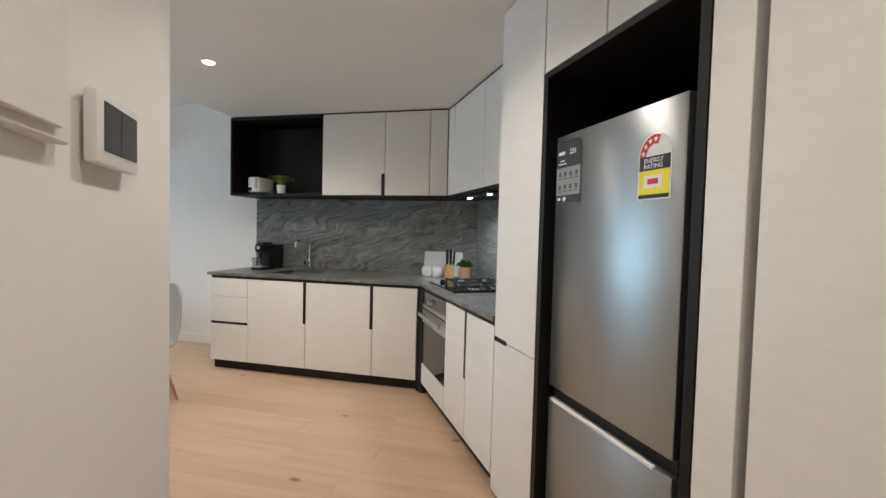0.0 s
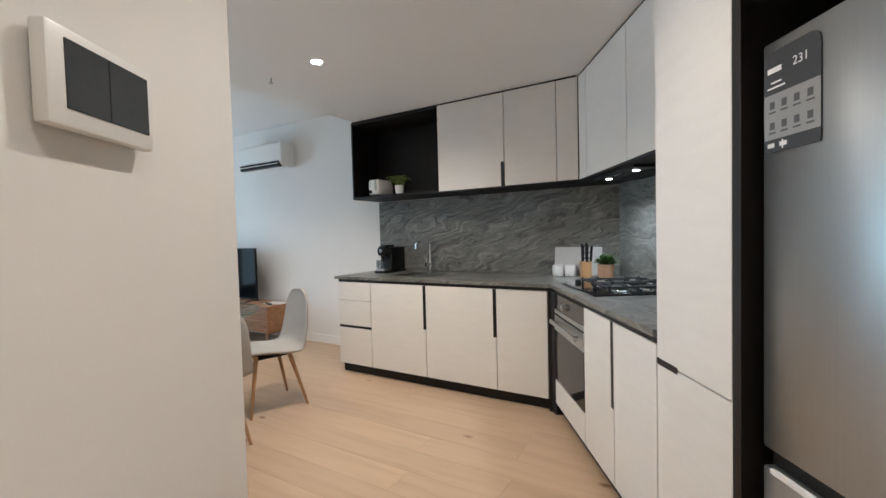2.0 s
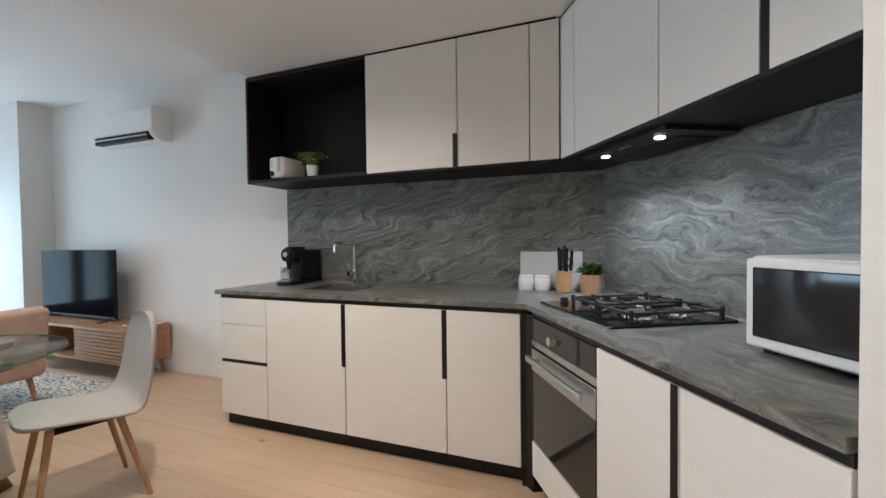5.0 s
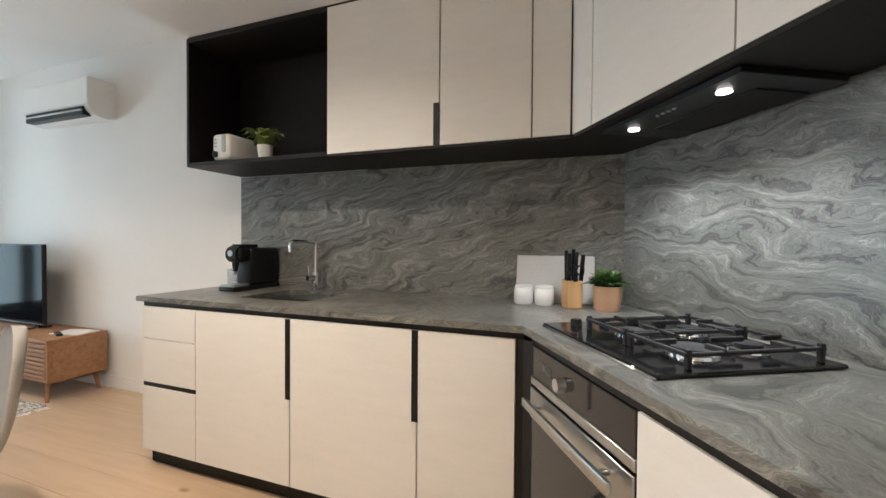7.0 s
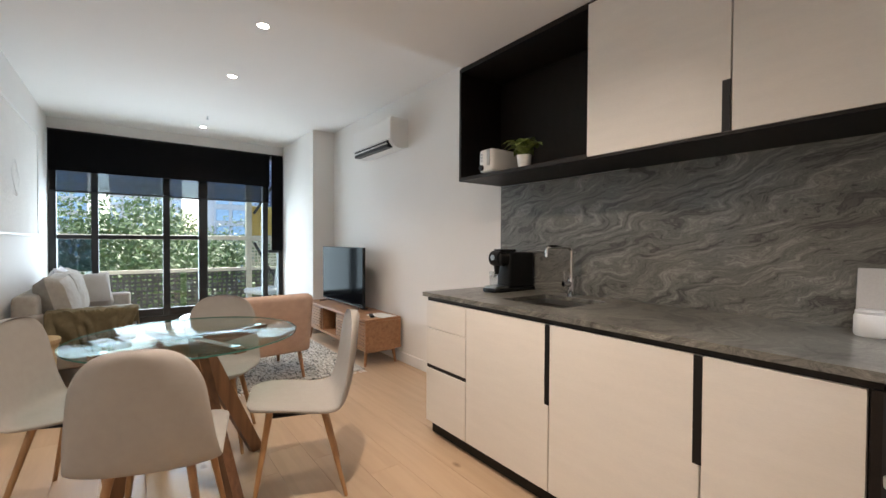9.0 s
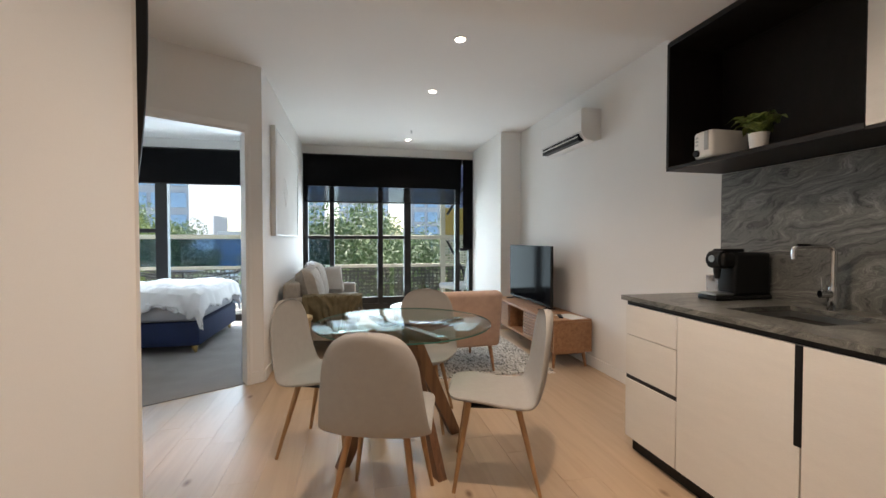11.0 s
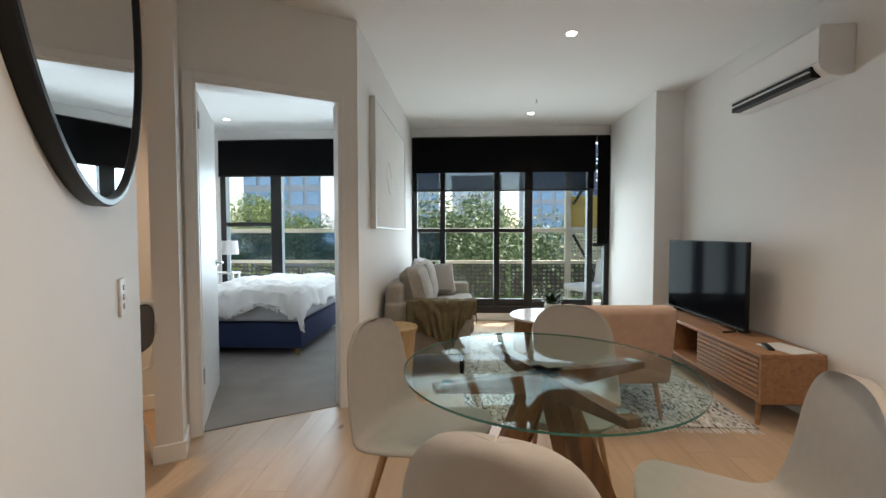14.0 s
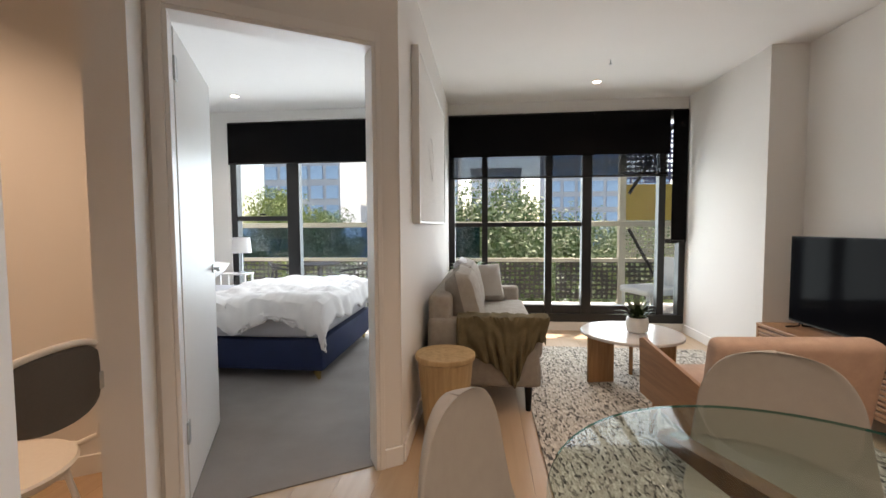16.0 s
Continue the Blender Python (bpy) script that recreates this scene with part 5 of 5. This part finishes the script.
ct = thing("coffee_table", "round white-topped coffee table on oak panel legs", "coffee table", pose(3.34, 6.65, 0.012))
bm = bmesh.new()
bm_lathe(bm, [(0.365, 0.37), (0.38, 0.375), (0.38, 0.39), (0.373, 0.396)], 64)
part("top", bm, mat("pale_stone_top", (0.62, 0.58, 0.54), 0.18, vary=0.05, scale=5), ct, "polished pale stone top", True)
for a in (190, 310, 70):
    bm = bmesh.new()
    bm_box(bm, (0.14, -0.014, 0), (0.35, 0.014, 0.37), 0.004, 1, pose(0, 0, 0, 0, 0, a) )
    part("leg", bm, LEG_OAK, ct, "flat oak panel leg")
pot_plant("leafy green plant in a speckled white pot", pose(3.38, 6.63, 0.409), [(0.06, 0), (0.075, 0.012), (0.085, 0.07), (0.078, 0.115), (0.074, 0.12)], CERAMIC, 60, 0.2, 0.03, 0.3, 1.0, mat("dark_leaf_green", (0.035, 0.07, 0.022), 0.5, vary=0.35, scale=20), 11, 0.3)
pot_plant("bushy green plant on a stand behind the sofa", pose(2.0, 8.06, 0.0), [(0.09, 0), (0.1, 0.02), (0.12, 0.68), (0.12, 0.70)], CERAMIC, 90, 0.3, 0.075, 0.4, 1.0, LEAF, 12, 0.3)

arm = thing("armchair", "beige-pink armchair with oak side panels", "armchair", pose(3.48, 5.47, 0.012, 0, 0, 4))
box_part("seat_frame", (-0.31, -0.29, 0.24), (0.31, 0.34, 0.29), UNIT_OAK, arm, 0.004)
bm = bmesh.new()
bm_box(bm, (-0.3, -0.25, 0.29), (0.3, 0.36, 0.42), 0.04, 4)
part("seat_cushion", bm, PINK, arm, "", True)
bm = bmesh.new()
bm_box(bm, (-0.35, -0.06, -0.3), (0.35, 0.06, 0.22), 0.04, 4, pose(0, -0.3, 0.53, 9, 0, 0))
part("back_cushion", bm, PINK, arm, "", True)
for x in (-0.345, 0.325):
    bm = bmesh.new()
    va = [(-0.26, 0.24), (0.36, 0.24), (0.38, 0.56), (0.34, 0.575), (-0.26, 0.5)]
    lo = [bm.verts.new((x, y, z)) for y, z in va]
    hi = [bm.verts.new((x + 0.022, y, z)) for y, z in va]
    bm.faces.new(lo)
    bm.faces.new(hi[::-1])
    for i in range(5):
        bm.faces.new((lo[i], lo[(i + 1) % 5], hi[(i + 1) % 5], hi[i]))
    part("side_panel", bm, UNIT_OAK, arm, "flat oak arm panel")
for x in (-0.27, 0.27):
    for y, fy in ((-0.24, -0.31), (0.3, 0.34)):
        bm = bmesh.new()
        bm_cyl(bm, (x * 1.06, fy, 0), (x, y, 0.245), 0.012, 0.02, 12)
        part("leg", bm, UNIT_OAK, arm, "tapered oak leg", True)

# ---------------------------------------------------------------- study nook
oc = thing("desk_chair", "white metal desk chair with a grey padded back", "chair", OB @ pose(2.79, 3.43, 0, 0, 0, 150))
bm = bmesh.new()
bm_lathe(bm, [(0.15, 0.425), (0.2, 0.44), (0.222, 0.47), (0.215, 0.478), (0.18, 0.462), (0.05, 0.455)], 40)
part("seat", bm, CAB, oc, "cream moulded seat shell", True)


def back_x(y):
    return -0.275 + 1.5 * y * y


bm = bmesh.new()
rings = []
for i in range(29):
    v = -math.cos(math.pi * i / 28)
    y, hh, tt = 0.19 * v, 0.12 * max(1 - abs(v) ** 2.6, 0.002) ** 0.5, 0.015 * max(1 - abs(v) ** 6, 0.01) ** 0.5
    ring = []
    for k in range(16):
        a, q = math.cos(2 * math.pi * k / 16), math.sin(2 * math.pi * k / 16)
        ring.append(bm.verts.new((back_x(y) + tt * math.copysign(abs(q) ** 0.6, q), y, 0.755 + hh * math.copysign(abs(a) ** 0.8, a))))
    rings.append(ring)
for p, q in zip(rings, rings[1:]):
    for k in range(16):
        bm.faces.new((p[k], p[(k + 1) % 16], q[(k + 1) % 16], q[k]))
bm.faces.new(rings[0][::-1])
bm.faces.new(rings[-1])
pad = part("backrest", bm, mat("dark_grey_pad", (0.10, 0.09, 0.08), 0.9), oc, "dark brown-grey back pad", True)
for y in (-0.15, 0.15):
    box_part("bracket", (back_x(y) - 0.022, y - 0.012, 0.70), (back_x(y) - 0.008, y + 0.012, 0.76), STEEL, pad, 0.003, "small steel bracket")
bm = bmesh.new()
path = [(0.12, 0.2, 0.46), (-0.08, 0.215, 0.46), (-0.17, 0.218, 0.5), (-0.2, 0.216, 0.6)]
path += [(back_x(0.207 * math.cos(a)), 0.207 * math.cos(a), 0.755 + 0.132 * math.sin(a) ** 0.75) for a in [math.pi * k / 20 for k in range(21)]]
path += [(-0.2, -0.216, 0.6), (-0.17, -0.218, 0.5), (-0.08, -0.215, 0.46), (0.12, -0.2, 0.46)]
bm_tube(bm, path, 0.011, 10)
part("back_frame", bm, CAB, oc, "cream tube frame", True)
for x, y in ((0.16, 0.15), (0.16, -0.15), (-0.16, 0.15), (-0.16, -0.15)):
    bm = bmesh.new()
    bm_tube(bm, [(x * 0.8, y * 0.8, 0.445), (x * 1.25, y * 1.25, 0)], 0.01, 10)
    part("leg", bm, WHITE_P, oc, "white tube leg", True)

# ---------------------------------------------------------------- bedroom
bed = thing("bed", "navy upholstered bed with brass feet", "bed", pose(-1.2, 6.42, 0.006))
BL, BW = 2.1, 1.42
box_part("base", (0, 0, 0.085), (BL, BW, 0.34), BEDBLUE, bed, 0.02, seg=2)
box_part("headboard", (-0.08, -0.02, 0.0), (0.0, BW + 0.02, 1.05), BEDBLUE, bed, 0.02, seg=2)
for x in (0.12, BL - 0.08):
    for y in (0.07, BW - 0.07):
        bm = bmesh.new()
        bm_cyl(bm, (x + 0.02, y, 0), (x, y, 0.087), 0.012, 0.04, 10)
        part("leg", bm, GOLD, bed, "brass tapered foot", True)
mt = thing("mattress", "mattress with a fitted light grey sheet", "mattress", pose(-1.2, 6.42, 0.346))
box_part("body", (0.02, 0.02, 0), (BL - 0.03, BW - 0.02, 0.24), GREYLINEN, mt, 0.05, seg=3)
dv = thing("duvet", "rumpled white duvet spread over the bed", "duvet", pose(-1.2, 6.42, 0.586))
bm = bmesh.new()
rows = []
NX, NY = 76, 64
for i in range(NX + 1):
    row = []
    for j in range(NY + 1):
        u, v = 0.98 + 1.20 * i / NX, -0.30 + 1.98 * j / NY
        edge = 0.05 * noise.noise(Vector((u * 3, 1, 4))) + 0.07 * math.sin(u * 4.2)
        h = 0.065 + 0.05 * noise.noise(Vector((u * 3.2, v * 3.2, 0))) + 0.03 * noise.noise(Vector((u * 8, v * 8, 3))) + 0.014 * noise.noise(Vector((u * 19, v * 17, 7)))
        x, y, z = u, v, h
        if v < edge * 0.5:
            d_ = edge * 0.5 - v
            y, z = edge * 0.5 - 0.03 - 0.05 * math.sin(min(d_ * 8, 1.5)) - 0.03 * noise.noise(Vector((u * 9, d_ * 6, 1))), h - min(d_, 0.21) * (0.55 + 0.45 * math.sin(u * 5 + 0.6) ** 2)
        if v > BW:
            d_ = v - BW
            y, z = BW + 0.04, h - d_
        if u > BL - 0.03:
            d_ = u - BL + 0.03
            x, z = BL + 0.0 + 0.4 * d_ + 0.02 * noise.noise(Vector((v * 9, 2, 5))), z - d_ * 1.6
        row.append(bm.verts.new((x, y, z)))
    rows.append(row)
for i in range(NX):
    for j in range(NY):
        bm.faces.new((rows[i][j], rows[i + 1][j], rows[i + 1][j + 1], rows[i][j + 1]))
ob = part("cover", bm, LINEN, dv, "", True)
md_ = ob.modifiers.new("thick", "SOLIDIFY")
md_.thickness, md_.offset = 0.025, 1
for y, mt_, lb in ((0.36, GREYLINEN, "light grey pillow at the bed head"), (1.06, LINEN, "white pillow at the bed head")):
    pw = thing("pillow", lb, "pillow", pose(-0.93, 6.42 + y, 0.72, 0, -32, 0))
    bm = bmesh.new()
    pillow(bm, 0.45, 0.62, 0.17, ID, seed=int(y * 10))
    part("cover", bm, mt_, pw, "", True)
nst = thing("bedside_table", "small white bedside table", "bedside table", pose(-0.88, 8.13, 0.006))
box_part("top", (-0.18, -0.1, 0.66), (0.18, 0.1, 0.68), WHITE_P, nst, 0.003)
for x in (-0.16, 0.16):
    for y in (-0.08, 0.08):
        box_part("leg", (x - 0.012, y - 0.012, 0), (x + 0.012, y + 0.012, 0.66), WHITE_P, nst, 0.002)
lp = thing("table_lamp", "white table lamp with a drum shade", "lamp", pose(-0.80, 8.13, 0.686))
bm = bmesh.new()
bm_lathe(bm, [(0.05, 0), (0.05, 0.012), (0.012, 0.02), (0.01, 0.27)], 20)
part("stem", bm, STEEL, lp, "slim steel stem", True)
bm = bmesh.new()
bm_lathe(bm, [(0.115, 0.25), (0.10, 0.44), (0.098, 0.44), (0.113, 0.25)], 32)
part("shade", bm, LINEN, lp, "white fabric drum shade", True)

# ---------------------------------------------------------------- balcony
BALC = mat("pale_balcony_tile", (0.5, 0.47, 0.43), 0.6, vary=0.08, scale=3)
bm = bmesh.new()
bm_box(bm, (-3.5, 8.45, -0.3), (6.5, 10.35, -0.02))
struct("pavement", bm, BALC, "pale tiled balcony floor in the sun", "balcony floor")
# Unseen slab above the balcony, added to keep direct sun off the room.
bm = bmesh.new()
bm_box(bm, (-3.5, 8.45, 2.85), (6.5, 10.0, 3.1))
struct("sun_block_balcony", bm, CEIL, "unseen slab over the balcony, added to block the sun", "balcony soffit")
RAILW = mat("cream_powder_coat", (0.72, 0.66, 0.54), 0.5)
TINT = glass("tinted_balustrade_glass", (0.3, 0.46, 0.62), clear=0.9)
bal = thing("balustrade", "cream balcony balustrade with perforated panels and glass", "balustrade")
box_part("top_rail", (-3.2, 10.16, 1.24), (5.4, 10.3, 1.32), RAILW, bal, 0.006)
box_part("mid_rail", (-3.2, 10.2, 0.66), (5.4, 10.26, 0.72), RAILW, bal, 0.004)
for x in (-3.0, 4.38, 5.3):
    box_part("post", (x - 0.05, 10.17, -0.02), (x + 0.05, 10.27, 2.85 if x in (4.38, 5.3) else 1.24), RAILW, bal, 0.004)
for a, b in ((-2.95, -1.302), (-1.298, 0.398), (0.402, 2.11)):
    ob = box_part("glass_panel", (a, 10.22, 0.72), (b, 10.228, 1.24), TINT, bal, 0, "bluish tinted glass panel")
    ob.visible_shadow = False


def perforated(x0, x1, z0, z1, parent, seed, cell=0.055, material=None, y=10.22):
    """White sheet with cut leaf-like holes: cells left out of a jittered grid."""
    rng = random.Random(seed)
    bm = bmesh.new()
    nx, nz = round((x1 - x0) / cell), round((z1 - z0) / cell)
    for i in range(nx):
        for k in range(nz):
            a, b = x0 + (x1 - x0) * i / nx, x0 + (x1 - x0) * (i + 1) / nx
            c, d = z0 + (z1 - z0) * k / nz, z0 + (z1 - z0) * (k + 1) / nz
            o = [bm.verts.new((px, y, pz)) for px, pz in ((a, c), (b, c), (b, d), (a, d))]
            r, ec = cell * rng.uniform(0.25, 0.6), rng.uniform(0.55, 1)
            mx, mz = (a + b) / 2, (c + d) / 2
            h = []
            for q in range(4):
                an = math.pi * (1.25 + 0.5 * q)
                hx, hz = r * math.cos(an), r * ec * math.sin(an)
                h.append(bm.verts.new((mx + hx + rng.uniform(-1, 1) * cell * 0.06, y, mz + hz + rng.uniform(-1, 1) * cell * 0.06)))
            for q in range(4):
                bm.faces.new((o[q], o[(q + 1) % 4], h[(q + 1) % 4], h[q]))
    bmesh.ops.remove_doubles(bm, verts=bm.verts[:], dist=0.0005)
    ob = part("perforated_panel", bm, material or RAILW, parent, "perforated metal sheet")
    ob.modifiers.new("thick", "SOLIDIFY").thickness = 0.004


# Backlit panels: the shade on their inner face is put into this dark colour.
PERF = mat("backlit_sheet_shade", (0.085, 0.08, 0.075), 0.6, vary=0.1)
for k, (a, b) in enumerate(((-2.95, -1.35), (-1.25, 0.35), (0.45, 2.11), (2.21, 3.25), (3.35, 4.33), (4.43, 5.25))):
    perforated(a, b, 0.06, 0.66, bal, k, 0.08, PERF)
scr = thing("balcony_screen", "blue-violet perforated screen with a dark brace", "screen")
perforated(4.43, 5.25, 1.92, 2.84, scr, 20, 0.075, mat("violet_screen", (0.13, 0.14, 0.3), 0.5))
perforated(4.43, 5.25, 0.74, 1.24, scr, 21, 0.06)
box_part("yellow_panel", (4.43, 10.2, 1.33), (5.25, 10.23, 1.90), mat("yellow_panel_paint", (0.72, 0.5, 0.13), 0.55), scr, 0.003, "ochre yellow panel")
bm = bmesh.new()
bm_tube(bm, [(4.45, 10.1, 1.75), (5.1, 10.1, 2.8)], 0.025, 8)
bm_tube(bm, [(4.45, 10.1, 1.2), (5.0, 10.1, 0.2)], 0.025, 8)
part("brace", bm, BLACKM, scr, "dark diagonal brace", True)
sidew = thing("balcony_divider", "dark grey balcony dividing wall", "divider")
box_part("wall", (5.35, 8.46, -0.02), (5.5, 10.16, 2.85), mat("dark_render", (0.1, 0.1, 0.1), 0.8), sidew, 0)
dv2 = thing("privacy_panel", "grey solid panel between the balcony bays", "panel")
box_part("panel", (1.62, 8.47, -0.02), (1.70, 9.7, 1.22), mat("grey_panel", (0.16, 0.17, 0.18), 0.6), dv2, 0.004)


def balcony_chair(at):
    c = thing("balcony_chair", "dark metal balcony chair with curved arms", "chair", at, "balcony furniture")
    box_part("seat", (-0.22, -0.22, 0.43), (0.22, 0.22, 0.46), BLACKM, c, 0.01)
    bm = bmesh.new()
    bm_tube(bm, [(0.22, -0.24, 0.62), (0.0, -0.27, 0.66), (-0.2, -0.22, 0.7), (-0.27, 0, 0.74), (-0.2, 0.22, 0.7), (0.0, 0.27, 0.66), (0.22, 0.24, 0.62)], 0.016, 8)
    part("arm_rail", bm, BLACKM, c, "", True)
    for x, y in ((0.2, 0.21), (0.2, -0.21), (-0.2, 0.2), (-0.2, -0.2)):
        bm = bmesh.new()
        bm_tube(bm, [(x * 1.1, y * 1.1, 0), (x, y, 0.64)], 0.013, 8)
        part("leg", bm, BLACKM, c, "", True)


balcony_chair(pose(-0.75, 9.25, -0.02, 0, 0, 20))
balcony_chair(pose(0.35, 9.3, -0.02, 0, 0, 170))
bt = thing("balcony_table", "small dark round balcony table", "table", pose(-0.3, 9.35, -0.02))
bm = bmesh.new()
bm_lathe(bm, [(0.3, 0.70), (0.31, 0.705), (0.31, 0.72)], 32)
part("top", bm, BLACKM, bt, "", True)
bm = bmesh.new()
bm_lathe(bm, [(0.18, 0), (0.18, 0.015), (0.025, 0.03), (0.025, 0.70)], 20)
part("pedestal", bm, BLACKM, bt, "", True)
oc2 = thing("outdoor_armchair", "white moulded outdoor armchair in the sun", "armchair", pose(4.55, 9.45, -0.02, 0, 0, 200))
bm = bmesh.new()
bm_box(bm, (-0.3, -0.3, 0.3), (0.3, 0.3, 0.4), 0.04, 3)
part("seat", bm, WHITE_P, oc2, "", True)
bm = bmesh.new()
bm_box(bm, (-0.33, -0.3, 0.38), (-0.25, 0.3, 0.85), 0.035, 3, pose(0, 0, 0, 0, -8, 0))
part("backrest", bm, WHITE_P, oc2, "", True)
for x, y in ((0.25, 0.25), (0.25, -0.25), (-0.25, 0.25), (-0.25, -0.25)):
    bm = bmesh.new()
    bm_cyl(bm, (x, y, 0), (x, y, 0.31), 0.02, 0.025, 10)
    part("leg", bm, WHITE_P, oc2, "", True)

# ---------------------------------------------------------------- distance
bm = bmesh.new()
bm_box(bm, (-1500, 10.5, -8.2), (1500, 2500, -8.0))
struct("ground", bm, mat("city_ground", (0.3, 0.3, 0.27), 0.9, vary=0.3, scale=0.05, fine=1, bump=0), "far street level ground with grass and asphalt", "ground")
BARK = mat("bark", (0.09, 0.07, 0.05), 0.9, bump=0.5)


def tree(x, y, top, r, seed, material):
    rng = random.Random(seed)
    t = thing("tree", "leafy green street tree below the balcony", "tree", pose(x, y, -8.0))
    h = top + 8.0
    bm = bmesh.new()
    bm_tube(bm, [(0, 0, 0), (0.1, 0.05, h * 0.35), (0.0, 0.15, h * 0.6), (0.05, 0.1, h * 0.9)], lambda f: 0.2 * (1 - 0.85 * f), 8)
    for k in range(7):
        a, z = rng.uniform(0, 6.28), h * rng.uniform(0.4, 0.7)
        bm_tube(bm, [(0, 0.1, z), (r * 0.4 * math.cos(a), r * 0.4 * math.sin(a), z + h * 0.1), (r * 0.8 * math.cos(a), r * 0.8 * math.sin(a), z + h * 0.16)], lambda f: 0.07 * (1 - 0.8 * f), 6)
    part("trunk", bm, BARK, t, "", True)
    vv, ff = [], []
    clumps = []
    for k in range(80):
        a, e = rng.uniform(0, 6.28), rng.uniform(-0.9, 1.5)
        q = r * rng.uniform(0.45, 1.0)
        clumps.append((Vector((q * math.cos(a) * math.cos(e), q * math.sin(a) * math.cos(e), h - r * 1.1 + q * math.sin(e) * 1.05)), r * rng.uniform(0.16, 0.34)))
    for c, cr in clumps:
        for k in range(230):
            d = Vector((rng.gauss(0, 1), rng.gauss(0, 1), rng.gauss(0, 1))).normalized() * cr * rng.uniform(0.55, 1.1)
            p = c + d
            u = Vector((rng.gauss(0, 1), rng.gauss(0, 1), rng.gauss(0, 1))).normalized()
            w = u.orthogonal().normalized()
            s_ = r * rng.uniform(0.016, 0.032)
            b = len(vv)
            vv += [p - u * s_, p + w * s_ * 0.5, p + u * s_, p - w * s_ * 0.5]
            ff.append((b, b + 1, b + 2, b + 3))
    me = bpy.data.meshes.new("crown")
    me.from_pydata(vv, [], ff)
    me.materials.append(material)
    ob = new("crown", me)
    ob.parent = t


TL1 = mat("tree_leaves", (0.09, 0.15, 0.035), 0.6, vary=0.4, scale=1.5, fine=9, bump=0)
TL2 = mat("bright_tree_leaves", (0.17, 0.22, 0.04), 0.6, vary=0.4, scale=1.5, fine=9, bump=0)
for k, (x, y, top, r, m_) in enumerate(((2.6, 17.5, 2.6, 3.0, TL1), (5.6, 20, 1.6, 3.0, TL1), (8.6, 23, 1.2, 3.2, TL2), (-0.4, 27, 1.0, 3.2, TL1), (-9, 25, 3.2, 3.0, TL2), (-4.5, 42, 2.6, 3.4, TL2), (13, 33, 2.0, 4.0, TL1), (3.5, 34, 2.5, 4.2, TL2), (-14, 44, 2.8, 4.5, TL1))):
    tree(x, y, top, r, 30 + k, m_)


def building(x, y, w, d, h, wall_mat, win_mat, cols, rows_, label):
    b = thing("office_building", label, "building", pose(x, y, -8.0))
    box_part("wall", (-w / 2, 0, 0), (w / 2, d, h), wall_mat, b, 0)
    box_part("roof", (-w / 2 - 0.3, -0.3, h), (w / 2 + 0.3, d + 0.3, h + 1.0), wall_mat, b, 0)
    cw, chh = w / cols, h / rows_
    bm = bmesh.new()
    bm_box(bm, (-cw * 0.38, -0.25, -chh * 0.33), (cw * 0.38, 0.02, chh * 0.33))
    me = finish(bm, "window", win_mat)
    for i in range(cols):
        for k in range(rows_):
            o = new("window", me)
            o.parent = b
            o.location = (-w / 2 + cw * (i + 0.5), 0, chh * (k + 0.5))


CON = mat("pale_concrete", (0.5, 0.5, 0.5), 0.8, vary=0.1, scale=0.3, fine=4)
DCON = mat("dark_facade", (0.4, 0.42, 0.46), 0.7, vary=0.1, scale=0.3, fine=4)
BGL = mat("blue_office_glass", (0.27, 0.42, 0.6), 0.25, vary=0.2, scale=0.4, fine=3, bump=0)
PGL = mat("pale_office_glass", (0.45, 0.55, 0.66), 0.15, vary=0.2, scale=0.4, fine=3, bump=0)
building(-30, 75, 14, 12, 24, DCON, BGL, 5, 7, "dark office block with blue glass far off")
building(-13, 120, 16, 14, 30, CON, BGL, 6, 10, "blue glass office tower far off")
building(6, 140, 16, 12, 27, CON, PGL, 6, 9, "pale concrete tower far off")
building(22, 90, 14, 12, 25, DCON, BGL, 5, 8, "dark blue office block far off")
building(38, 110, 18, 12, 21, CON, BGL, 6, 7, "pale office block far off")
building(-38, 110, 16, 12, 40, CON, PGL, 6, 12, "tall pale tower far off")
building(-4, 70, 26, 10, 9.5, CON, PGL, 8, 3, "low pale building behind the trees")

# ---------------------------------------------------------------- floor planks, last
floor_ob = bpy.data.objects["floor"]
rng = random.Random(21)
PW, GAP = 0.19, 0.0005
x = -1.0
while x < 4.78:
    x1 = min(x + PW, 4.80)
    xm = (x + x1) / 2
    low = max((-1.42 + 0.515 * xm) / 0.857, (-0.66 - 0.857 * xm) / 0.515)
    hall, nook = (0.70 + 0.515 * xm) / 0.857, (1.26 - 0.857 * xm) / 0.515
    top = (4.36 + 0.515 * xm) / 0.857 if xm < 0.72 else ((3.84 + 0.515 * xm) / 0.857 if xm < 1.66 else 8.30)
    spans = [(low, min(hall, top)), (nook, top)] if hall < nook else [(low, top)]
    for a, b in spans:
        y = a
        first = True
        while y < b - 0.02:
            y1 = min(y + (rng.uniform(0.4, 2.1) if first else rng.uniform(1.7, 2.2)), b)
            first = False
            bm = bmesh.new()
            bm_box(bm, (-(x1 - x) / 2 + GAP, -(y1 - y) / 2 + GAP, -0.014), ((x1 - x) / 2 - GAP, (y1 - y) / 2 - GAP, 0), 0.0006)
            ob = part("plank", bm, FLOOR_OAK, floor_ob)
            ob.location = (xm, (y + y1) / 2, 0)
            y = y1
    x += PW
